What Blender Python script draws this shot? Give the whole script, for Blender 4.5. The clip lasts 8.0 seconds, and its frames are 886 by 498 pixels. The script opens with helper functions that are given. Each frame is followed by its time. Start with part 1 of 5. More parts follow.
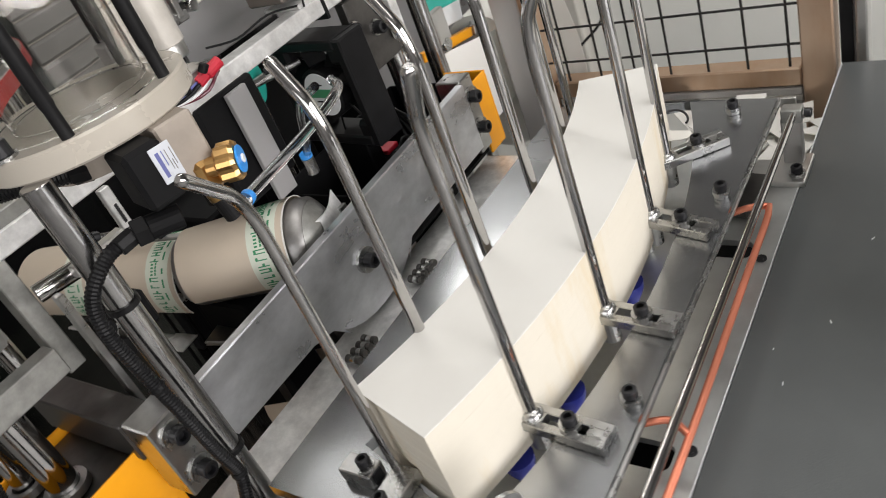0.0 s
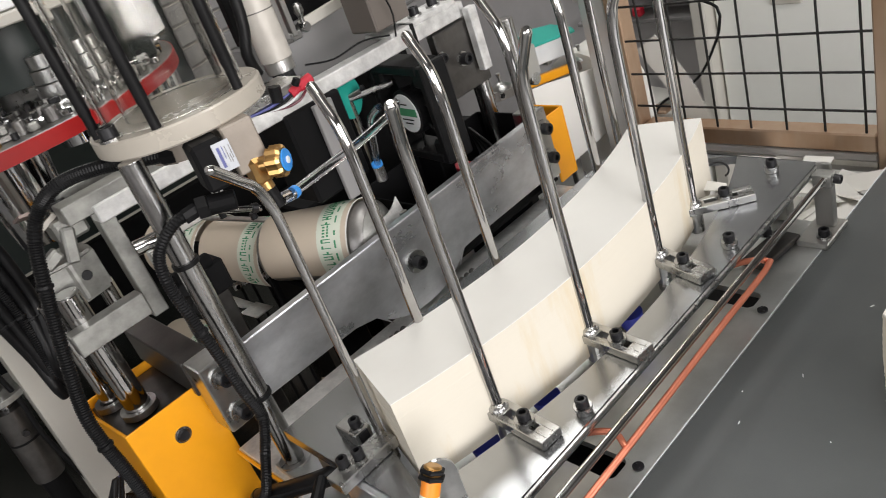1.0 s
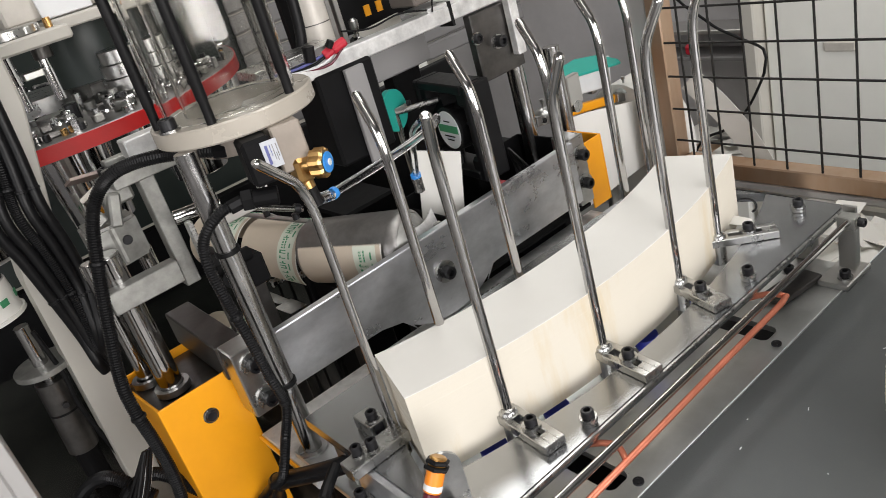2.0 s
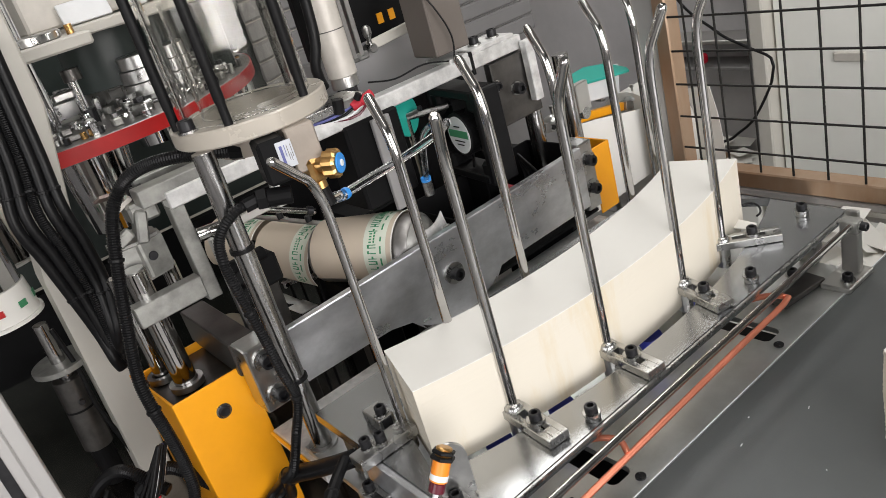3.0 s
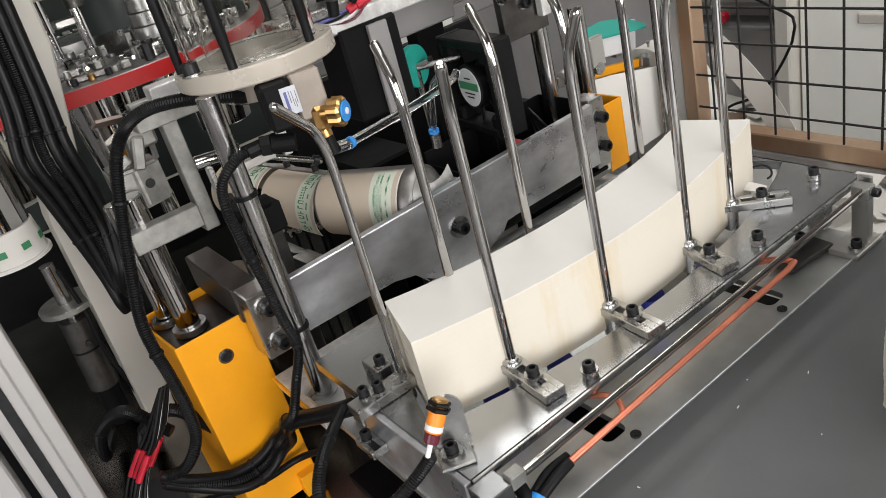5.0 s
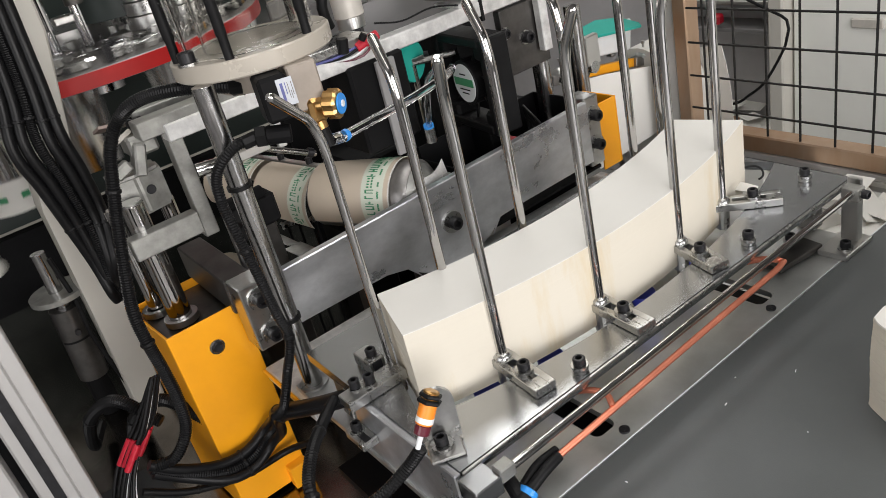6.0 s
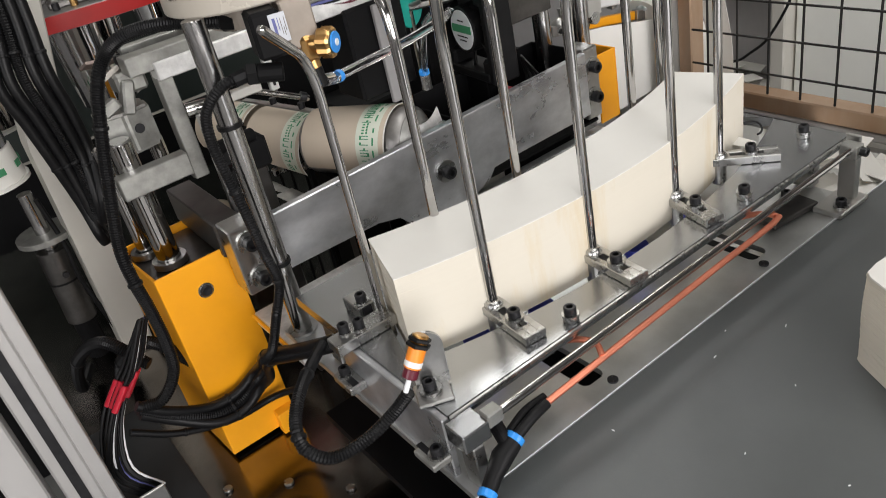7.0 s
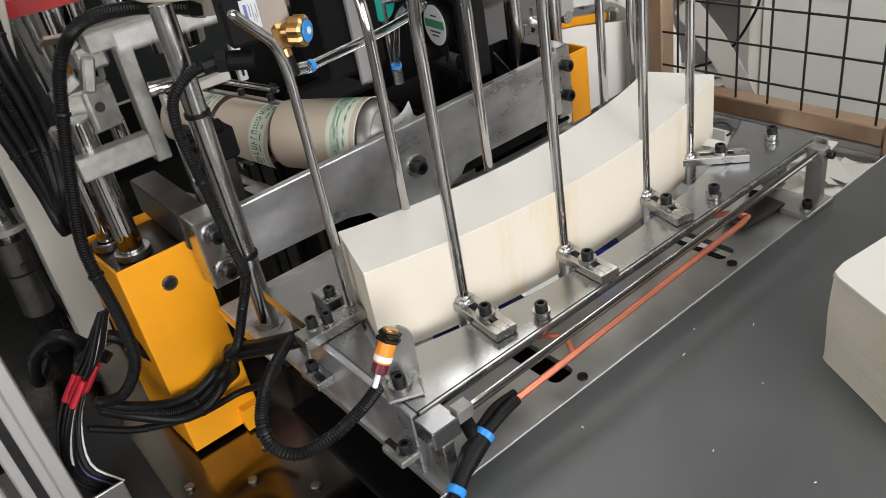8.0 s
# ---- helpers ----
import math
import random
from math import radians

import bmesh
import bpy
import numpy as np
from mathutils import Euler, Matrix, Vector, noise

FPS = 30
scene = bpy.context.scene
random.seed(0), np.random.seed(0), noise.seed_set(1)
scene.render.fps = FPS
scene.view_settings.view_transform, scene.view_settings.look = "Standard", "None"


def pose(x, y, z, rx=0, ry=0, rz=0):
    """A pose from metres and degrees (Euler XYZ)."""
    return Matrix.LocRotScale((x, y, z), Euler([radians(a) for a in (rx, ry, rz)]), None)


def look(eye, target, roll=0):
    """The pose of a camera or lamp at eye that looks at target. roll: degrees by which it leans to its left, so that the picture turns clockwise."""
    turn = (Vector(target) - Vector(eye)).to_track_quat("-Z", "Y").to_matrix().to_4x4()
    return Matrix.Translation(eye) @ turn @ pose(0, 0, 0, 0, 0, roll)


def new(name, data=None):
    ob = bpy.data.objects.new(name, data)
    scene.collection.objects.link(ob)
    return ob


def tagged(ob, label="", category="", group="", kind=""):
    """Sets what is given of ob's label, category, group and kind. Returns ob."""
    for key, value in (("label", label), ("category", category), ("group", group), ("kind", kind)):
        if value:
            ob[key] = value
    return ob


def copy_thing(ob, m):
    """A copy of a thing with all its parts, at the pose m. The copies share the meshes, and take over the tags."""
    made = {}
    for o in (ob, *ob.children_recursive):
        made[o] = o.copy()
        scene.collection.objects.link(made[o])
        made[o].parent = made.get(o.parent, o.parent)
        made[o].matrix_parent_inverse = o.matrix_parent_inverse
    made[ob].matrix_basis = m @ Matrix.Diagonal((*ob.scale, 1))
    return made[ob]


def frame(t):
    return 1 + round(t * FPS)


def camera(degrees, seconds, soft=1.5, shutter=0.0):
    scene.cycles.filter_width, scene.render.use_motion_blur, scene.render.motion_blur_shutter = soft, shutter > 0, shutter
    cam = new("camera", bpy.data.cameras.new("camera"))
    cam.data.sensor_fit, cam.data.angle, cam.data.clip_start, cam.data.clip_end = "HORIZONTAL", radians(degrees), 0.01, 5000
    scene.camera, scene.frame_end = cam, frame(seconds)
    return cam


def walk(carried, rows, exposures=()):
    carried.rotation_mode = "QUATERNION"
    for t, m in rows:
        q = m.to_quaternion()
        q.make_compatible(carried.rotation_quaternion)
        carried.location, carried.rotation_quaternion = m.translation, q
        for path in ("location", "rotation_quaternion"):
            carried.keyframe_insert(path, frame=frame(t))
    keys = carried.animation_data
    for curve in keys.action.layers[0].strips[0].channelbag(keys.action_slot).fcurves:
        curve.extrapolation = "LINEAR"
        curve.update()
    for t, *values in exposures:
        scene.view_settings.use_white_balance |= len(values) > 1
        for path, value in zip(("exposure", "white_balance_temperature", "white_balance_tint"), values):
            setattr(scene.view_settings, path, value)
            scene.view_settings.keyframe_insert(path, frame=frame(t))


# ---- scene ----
cam = camera(59.6, 8.0, soft=0.8, shutter=0.4)
PATH = [
    (0, (-0.319, -0.159, 1.301), (0.902, 0.996, 0.216), -22.6),
    (0.5, (-0.294, -0.253, 1.303), (0.784, 1.091, 0.287), -21.3),
    (1, (-0.316, -0.298, 1.309), (0.716, 1.14, 0.378), -20.1),
    (1.5, (-0.323, -0.325, 1.31), (0.692, 1.161, 0.436), -17.7),
    (2.8, (-0.341, -0.343, 1.311), (0.629, 1.195, 0.479), -16.4),
    (3, (-0.341, -0.35, 1.309), (0.634, 1.19, 0.487), -16.5),
    (3.5, (-0.334, -0.353, 1.307), (0.64, 1.184, 0.478), -16.6),
    (4, (-0.332, -0.349, 1.301), (0.625, 1.183, 0.441), -16.3),
    (4.5, (-0.331, -0.349, 1.302), (0.604, 1.18, 0.414), -15.8),
    (5, (-0.335, -0.351, 1.304), (0.567, 1.181, 0.388), -15.5),
    (6.5, (-0.339, -0.353, 1.301), (0.577, 1.152, 0.353), -13.6),
    (7, (-0.34, -0.35, 1.29), (0.544, 1.124, 0.269), -12.9),
    (7.5, (-0.343, -0.351, 1.288), (0.557, 1.1, 0.247), -11.9),
    (8, (-0.342, -0.344, 1.283), (0.61, 1.078, 0.247), -10.6),
]
walk(cam, [(t, look(eye, target, roll)) for t, eye, target, roll in PATH], [(0, -0.03), (1.5, -0.05), (4, -0.08), (8, -0.16)])

# ---------------------------------------------------------------- world and lights
world = bpy.data.worlds.new("sky")
scene.world = world
world.use_nodes = True
wn = world.node_tree
sky = wn.nodes.new("ShaderNodeTexSky")
sky.sky_type = 'NISHITA'
sky.sun_disc = False
sky.sun_elevation = radians(40)
sky.sun_rotation = radians(150)
wn.links.new(sky.outputs[0], wn.nodes["Background"].inputs[0])
wn.nodes["Background"].inputs[1].default_value = 0.12
scene.view_settings.exposure = 0.0


def area_lamp(name, m, sx, sy, watts, col):
    d = bpy.data.lights.new(name, 'AREA')
    d.shape, d.size, d.size_y, d.energy, d.color = 'RECTANGLE', sx, sy, watts, col
    ob = new(name, d)
    ob.matrix_world = m
    return ob


# daylight from the south window and an added west opening, and unseen overhead fluorescents
area_lamp("unseen_side_light", look((-0.7, -2.95, 1.6), (-0.7, 0.0, 1.0)), 3.2, 1.5, 138, (1.0, 0.958, 0.945))
# added fill from the west, brightens faces turned to -x
area_lamp("unseen_side_light", look((-2.95, -0.9, 1.7), (0.0, -0.9, 1.5)), 2.0, 1.3, 34, (1.0, 0.965, 0.95))
# unseen overhead lamps, placed to brighten the stack top and partition
area_lamp("overhead_fill", look((-0.4, -0.7, 3.1), (-0.4, -0.7, 0)), 0.3, 2.6, 12, (1.0, 0.98, 0.94))
area_lamp("overhead_fill", look((0.6, 0.0, 3.1), (0.6, 0.0, 0)), 0.4, 1.8, 19, (1.0, 0.98, 0.95))
# broad unseen lamp, placed for its bright reflection in plate and sheet
area_lamp("overhead_fill", look((1.75, 1.9, 3.1), (1.75, 1.9, 0)), 1.7, 0.8, 30, (1.0, 0.98, 0.95))


# ---------------------------------------------------------------- materials
def mat(name, col, rough=0.5, metal=0.0, var=0.12, scale=18.0, bump=0.0, bscale=120.0, stretch=(1, 1, 1), col2=None, rvar=0.12, spec=0.5, island=0.0):
    m = bpy.data.materials.new(name)
    m.use_nodes = True
    nt = m.node_tree
    b = nt.nodes["Principled BSDF"]
    tc = nt.nodes.new("ShaderNodeTexCoord")
    mp = nt.nodes.new("ShaderNodeMapping")
    mp.inputs["Scale"].default_value = stretch
    nt.links.new(tc.outputs["Object"], mp.inputs[0])
    n1 = nt.nodes.new("ShaderNodeTexNoise")
    n1.inputs["Scale"].default_value = scale
    n1.inputs["Detail"].default_value = 6
    n1.inputs["Roughness"].default_value = 0.62
    nt.links.new(mp.outputs[0], n1.inputs["Vector"])
    ramp = nt.nodes.new("ShaderNodeValToRGB")
    ramp.color_ramp.elements[0].position, ramp.color_ramp.elements[1].position = 0.32, 0.7
    c2 = col2 or tuple(min(1, c * (1 + var)) for c in col)
    c1 = tuple(c * (1 - var) for c in col)
    ramp.color_ramp.elements[0].color = (*c1, 1)
    ramp.color_ramp.elements[1].color = (*c2, 1)
    nt.links.new(n1.outputs[0], ramp.inputs[0])
    last = ramp.outputs[0]
    if island:
        g = nt.nodes.new("ShaderNodeNewGeometry")
        mx = nt.nodes.new("ShaderNodeHueSaturation")
        mr = nt.nodes.new("ShaderNodeMapRange")
        mr.inputs[3].default_value, mr.inputs[4].default_value = 1 - island, 1 + island
        nt.links.new(g.outputs["Random Per Island"], mr.inputs[0])
        nt.links.new(mr.outputs[0], mx.inputs["Value"])
        nt.links.new(last, mx.inputs["Color"])
        last = mx.outputs[0]
    nt.links.new(last, b.inputs["Base Color"])
    b.inputs["Metallic"].default_value = metal
    b.inputs["Specular IOR Level"].default_value = spec
    n2 = nt.nodes.new("ShaderNodeTexNoise")
    n2.inputs["Scale"].default_value = bscale
    n2.inputs["Detail"].default_value = 4
    nt.links.new(mp.outputs[0], n2.inputs["Vector"])
    rr = nt.nodes.new("ShaderNodeMapRange")
    rr.inputs[3].default_value, rr.inputs[4].default_value = max(0.02, rough - rvar), min(1, rough + rvar)
    nt.links.new(n1.outputs[0], rr.inputs[0])
    nt.links.new(rr.outputs[0], b.inputs["Roughness"])
    if bump:
        bp = nt.nodes.new("ShaderNodeBump")
        bp.inputs["Strength"].default_value = bump
        bp.inputs["Distance"].default_value = 0.001
        nt.links.new(n2.outputs[0], bp.inputs["Height"])
        nt.links.new(bp.outputs[0], b.inputs["Normal"])
    return m


def clear(name, col, rough=0.05, ior=1.49):
    m = bpy.data.materials.new(name)
    m.use_nodes = True
    b = m.node_tree.nodes["Principled BSDF"]
    b.inputs["Base Color"].default_value = (*col, 1)
    b.inputs["Roughness"].default_value = rough
    b.inputs["IOR"].default_value = ior
    b.inputs["Transmission Weight"].default_value = 1
    return m


PLATE = mat("ground_steel", (0.42, 0.43, 0.44), 0.25, 1.0, 0.12, 9, 0.05, 160, (1, 0.25, 1), rvar=0.08)
SHEET = mat("galvanised_sheet", (0.66, 0.67, 0.66), 0.40, 1.0, 0.16, 14, 0.05, 40, rvar=0.16)
# strong colour mottling imitates cloudy reflections on the beam
BEAM = mat("milled_aluminium", (0.68, 0.69, 0.71), 0.31, 0.88, 0.34, 16, 0.6, 34, (0.6, 1, 1), rvar=0.2)
STEEL = mat("machined_steel", (0.50, 0.50, 0.49), 0.3, 1.0, 0.18, 40, 0.08, 300)
DARKSTEEL = mat("blackened_steel", (0.11, 0.105, 0.10), 0.42, 0.9, 0.3, 30, 0.1, 200)
CHROME = mat("chrome", (0.72, 0.72, 0.73), 0.09, 1.0, 0.06, 30, 0.02, 200, rvar=0.05)
ROD = mat("ground_rod_steel", (0.52, 0.51, 0.50), 0.085, 1.0, 0.12, 40, 0.03, 200, rvar=0.08)
POST = mat("satin_steel", (0.45, 0.445, 0.44), 0.2, 1.0, 0.14, 40, 0.04, 200, rvar=0.1)
GALV = mat("galvanised_bar", (0.74, 0.74, 0.73), 0.42, 0.6, 0.22, 60, 0.08, 150, rvar=0.15)
# grey taken darker to hold the shade over the deck cover plate
SHADEDGREY = mat("shaded_cover_paint", (0.028, 0.029, 0.03), 0.4, 0.0, 0.2, 12, 0.06, 200, spec=0.3)
ZINC = mat("zinc_plate", (0.47, 0.47, 0.46), 0.28, 1.0, 0.14, 50, 0.06, 260)
BLACKBOLT = mat("black_oxide", (0.018, 0.018, 0.020), 0.36, 0.35, 0.3, 120, 0.05, 400)
BLACK = mat("black_plastic", (0.006, 0.006, 0.0065), 0.46, 0.0, 0.25, 60, 0.06, 300, spec=0.2)
MATTBLACK = mat("matt_black_paint", (0.0045, 0.0045, 0.005), 0.62, 0.0, 0.3, 30, 0.08, 200, spec=0.14)
HOSE = mat("black_conduit", (0.005, 0.005, 0.0055), 0.40, 0.0, 0.2, 80, spec=0.2)
TABLE = mat("dark_grey_paint", (0.085, 0.092, 0.092), 0.34, 0.0, 0.16, 4, 0.12, 700, rvar=0.12)
YELLOW = mat("yellow_enamel", (0.86, 0.36, 0.010), 0.36, 0.0, 0.07, 10, 0.06, 500, rvar=0.08)
CREAM = mat("cream_paint", (0.53, 0.51, 0.46), 0.42, 0.0, 0.06, 6, 0.05, 300)
RED = mat("red_paint", (0.46, 0.012, 0.012), 0.38, 0.0, 0.12, 14, 0.05, 200)
PAPER = mat("cup_paper", (0.76, 0.745, 0.70), 0.75, 0.0, 0.03, 5, 0.05, 500, col2=(0.79, 0.78, 0.74), spec=0.25)
PAPEREDGE = mat("cut_paper_edge", (0.60, 0.50, 0.335), 0.9, 0.0, 0.02, 11, 0.10, 700, (1.5, 0.6, 0.3), col2=(0.63, 0.59, 0.505), spec=0.1, island=0.004)
edge_ramp = PAPEREDGE.node_tree.nodes["Color Ramp"].color_ramp
edge_ramp.elements[0].position, edge_ramp.elements[1].position = 0.33, 0.47
KRAFT = mat("printed_sleeve", (0.56, 0.48, 0.38), 0.5, 0.0, 0.05, 10, 0.04, 300)
BAND = mat("pale_print_band", (0.66, 0.70, 0.60), 0.5, 0.0, 0.04, 12)
GREEN = mat("green_ink", (0.05, 0.26, 0.12), 0.5, 0.0, 0.1, 30)
COPPER = mat("copper", (0.72, 0.25, 0.155), 0.38, 0.8, 0.08, 25, 0.01, 200)
BRASS = mat("brass", (0.50, 0.30, 0.115), 0.3, 1.0, 0.2, 60, 0.06, 260)
BLUE = mat("blue_plastic", (0.03, 0.26, 0.72), 0.35, 0.0, 0.08, 40)
DEEPBLUE = mat("blue_rubber", (0.02, 0.03, 0.28), 0.4, 0.0, 0.1, 40)
ORANGE = mat("orange_plastic", (0.85, 0.26, 0.02), 0.35, 0.0, 0.06, 40)
WHITE = mat("white_plastic", (0.74, 0.75, 0.76), 0.45, 0.0, 0.04, 30)
LABELGREY = mat("pale_label_film", (0.52, 0.54, 0.58), 0.3, 0.0, 0.05, 30)
INKBLUE = mat("blue_grey_ink", (0.10, 0.11, 0.30), 0.5, 0.0, 0.1, 30)
REDPLASTIC = mat("red_connector", (0.46, 0.010, 0.028), 0.4, 0.0, 0.1, 60)
DARKRED = mat("dark_red_plastic", (0.10, 0.008, 0.02), 0.3, 0.0, 0.1, 60)
TEAL = mat("teal_plastic", (0.02, 0.36, 0.29), 0.4, 0.0, 0.1, 20)
CASTALU = mat("raw_cast_aluminium", (0.33, 0.33, 0.31), 0.44, 0.75, 0.28, 45, 0.3, 130, rvar=0.15)
RINGPAINT = mat("beige_enamel", (0.43, 0.395, 0.34), 0.26, 0.1, 0.05, 8, 0.04, 300)
BROWNSHEET = mat("brown_grey_sheet", (0.25, 0.19, 0.165), 0.45, 0.1, 0.12, 14, 0.05, 200)
ALU = mat("anodised_profile", (0.66, 0.65, 0.63), 0.32, 1.0, 0.08, 12, 0.05, 300, (1, 1, 0.2))
TAN = mat("tan_profile", (0.50, 0.30, 0.17), 0.35, 0.75, 0.16, 8, 0.05, 300, (1, 1, 0.3), col2=(0.56, 0.43, 0.33))
WIRE = mat("black_wire_mesh", (0.014, 0.013, 0.012), 0.5, 0.3, 0.2, 60)
WALL = mat("white_wall_panel", (0.82, 0.82, 0.77), 0.6, 0.0, 0.05, 3, 0.04, 120)
GREYWALL = mat("grey_panel", (0.24, 0.235, 0.235), 0.6, 0.0, 0.08, 4, 0.04, 120)
BAYGREY = mat("pale_grey_sheet", (0.46, 0.45, 0.46), 0.55, 0.0, 0.10, 5, 0.04, 120)
CAST = mat("tan_casting", (0.30, 0.26, 0.22), 0.5, 0.2, 0.14, 30, 0.1, 200)
PROFILE = mat("satin_profile", (0.44, 0.43, 0.42), 0.36, 0.35, 0.06, 12, 0.05, 300, (1, 1, 0.2))
FLOOR = mat("grey_floor", (0.22, 0.22, 0.21), 0.5, 0.0, 0.12, 3, 0.05, 60)
DECK = mat("polished_dark_deck", (0.24, 0.22, 0.20), 0.16, 1.0, 0.3, 9, 0.05, 150)
CAST2 = mat("dull_cast_steel", (0.30, 0.29, 0.28), 0.42, 0.9, 0.3, 22, 0.12, 150)
CREAMGREY = mat("pale_grey_enamel", (0.56, 0.53, 0.48), 0.4, 0.1, 0.10, 30, 0.03, 200)
BROWNGREY = mat("brown_grey_plastic", (0.13, 0.112, 0.098), 0.5, 0.0, 0.06, 20, 0.03, 300)
DARKGREEN = mat("dark_green_paint", (0.018, 0.027, 0.024), 0.45, 0.0, 0.14, 8)
ACRYLIC = clear("clear_acrylic", (0.99, 0.985, 0.97), 0.0, 1.3)
CLEARTUBE = clear("clear_tube", (0.95, 0.96, 0.97), 0.12)


# ---------------------------------------------------------------- building helpers
BASE = {}


def thing(name, label, category, base=(0, 0, 0), group="", kind=""):
    ob = new(name)
    ob.empty_display_size = 0.02
    ob.location = base
    BASE[ob.name] = Vector(base)
    return tagged(ob, label, category, group, kind)


def part(name, bm, material, parent=None, label="", smooth=False):
    me = bpy.data.meshes.new(name)
    off = BASE.get(parent.name, Vector()) if parent else Vector()
    bmesh.ops.recalc_face_normals(bm, faces=bm.faces)
    if smooth:
        for f in bm.faces:
            f.smooth = len(f.verts) == 4
    bm.to_mesh(me)
    bm.free()
    me.transform(Matrix.Translation(-off))
    me.materials.append(material)
    if smooth:
        me.set_sharp_from_angle(angle=radians(40))
    ob = new(name, me)
    if parent:
        ob.parent = parent
        BASE[ob.name] = off
    if label:
        ob["label"] = label
    return ob


def twin(src, name, m, parent):
    ob = new(name, src.data)
    ob.matrix_basis = m
    ob.parent = parent
    return ob


def box(c, s, bevel=0.0008, m=None, bm=None):
    bm = bm or bmesh.new()
    r = bmesh.ops.create_cube(bm, size=1.0)
    vs = r["verts"]
    bmesh.ops.scale(bm, vec=s, verts=vs)
    if bevel:
        es = list({e for v in vs for e in v.link_edges})
        r2 = bmesh.ops.bevel(bm, geom=es, offset=bevel, segments=1, affect='EDGES', profile=0.5)
        vs = list({v for f in r2["faces"] for v in f.verts} | {v for v in vs if v.is_valid})
    if m:
        bmesh.ops.transform(bm, matrix=m, verts=vs)
    bmesh.ops.translate(bm, vec=c, verts=vs)
    return bm


def sweep(pts, r, n=10, bm=None, caps=True, closed=False):
    """A round tube along a line of points; r is one radius or one per point."""
    bm = bm or bmesh.new()
    P = [Vector(p) for p in pts]
    R = r if isinstance(r, (list, tuple)) else [r] * len(P)
    rings, side = [], None
    for i, p in enumerate(P):
        d = (P[min(i + 1, len(P) - 1)] - P[max(i - 1, 0)]).normalized()
        if side is None:
            side = d.orthogonal().normalized()
        side = (side - d * side.dot(d)).normalized()
        up = d.cross(side)
        rings.append([bm.verts.new(p + R[i] * (side * math.cos(a) + up * math.sin(a))) for a in (2 * math.pi * k / n for k in range(n))])
    for a, b in zip(rings, rings[1:]):
        for k in range(n):
            bm.faces.new((a[k], a[(k + 1) % n], b[(k + 1) % n], b[k]))
    if caps:
        bm.faces.new(rings[0])
        bm.faces.new(rings[-1])
    return bm


def curve(pts, step=0.006):
    """A smooth line through the points (Catmull-Rom), sampled evenly."""
    P = [Vector(p) for p in pts]
    P = [2 * P[0] - P[1]] + P + [2 * P[-1] - P[-2]]
    out = []
    for i in range(1, len(P) - 2):
        k = max(2, int((P[i + 1] - P[i]).length / step))
        for j in range(k):
            t = j / k
            a, b, c, d = P[i - 1], P[i], P[i + 1], P[i + 2]
            out.append(0.5 * ((2 * b) + (c - a) * t + (2 * a - 5 * b + 4 * c - d) * t * t + (3 * b - a - 3 * c + d) * t ** 3))
    out.append(P[-2])
    return out


def ribbed(pts, r, pitch=0.0024, depth=0.13, n=10):
    """Corrugated conduit: a tube whose radius goes up and down along it."""
    C = curve(pts, pitch / 2)
    return sweep(C, [r * (1 if i % 2 else 1 - depth) for i in range(len(C))], n)


def cyl(a, b, r, n=24, r2=None, ch=0.0006, bm=None):
    a, b = Vector(a), Vector(b)
    d = (b - a).normalized()
    r2 = r if r2 is None else r2
    c = min(ch, (b - a).length / 4)
    return sweep([a, a + d * c, b - d * c, b], [r - c, r, r2, r2 - c], n, bm)


def ring(c, r0, r1, h, n=48, bm=None):
    """A flat annulus lying in the xy plane, from z to z + h."""
    bm = bm or bmesh.new()
    x, y, z = c
    loops = []
    for r, zz in ((r1, z), (r1, z + h), (r0, z + h), (r0, z)):
        loops.append([bm.verts.new((x + r * math.cos(2 * math.pi * k / n), y + r * math.sin(2 * math.pi * k / n), zz)) for k in range(n)])
    for a, b in zip(loops, loops[1:] + loops[:1]):
        for k in range(n):
            bm.faces.new((a[k], a[(k + 1) % n], b[(k + 1) % n], b[k]))
    return bm


def prism(outline, z0, z1, bm=None):
    bm = bm or bmesh.new()
    lo = [bm.verts.new((x, y, z0)) for x, y in outline]
    hi = [bm.verts.new((x, y, z1)) for x, y in outline]
    bm.faces.new(lo[::-1])
    bm.faces.new(hi)
    for k in range(len(lo)):
        j = (k + 1) % len(lo)
        bm.faces.new((lo[k], lo[j], hi[j], hi[k]))
    return bm


def socket_head(r, h, n=20):
    """A cap screw's head along +z with its hexagonal socket."""
    bm = bmesh.new()
    prof = [(r - 0.0004, 0), (r, 0.0004), (r, h - 0.0008), (r - 0.0008, h), (r * 0.56, h), (r * 0.52, h * 0.45), (0.0001, h * 0.42)]
    loops = [[bm.verts.new((a * math.cos(2 * math.pi * k / n), a * math.sin(2 * math.pi * k / n), z)) for k in range(n)] for a, z in prof]
    for a, b in zip(loops, loops[1:]):
        for k in range(n):
            bm.faces.new((a[k], a[(k + 1) % n], b[(k + 1) % n], b[k]))
    bm.faces.new(loops[0][::-1])
    return bm


HEADS = {}


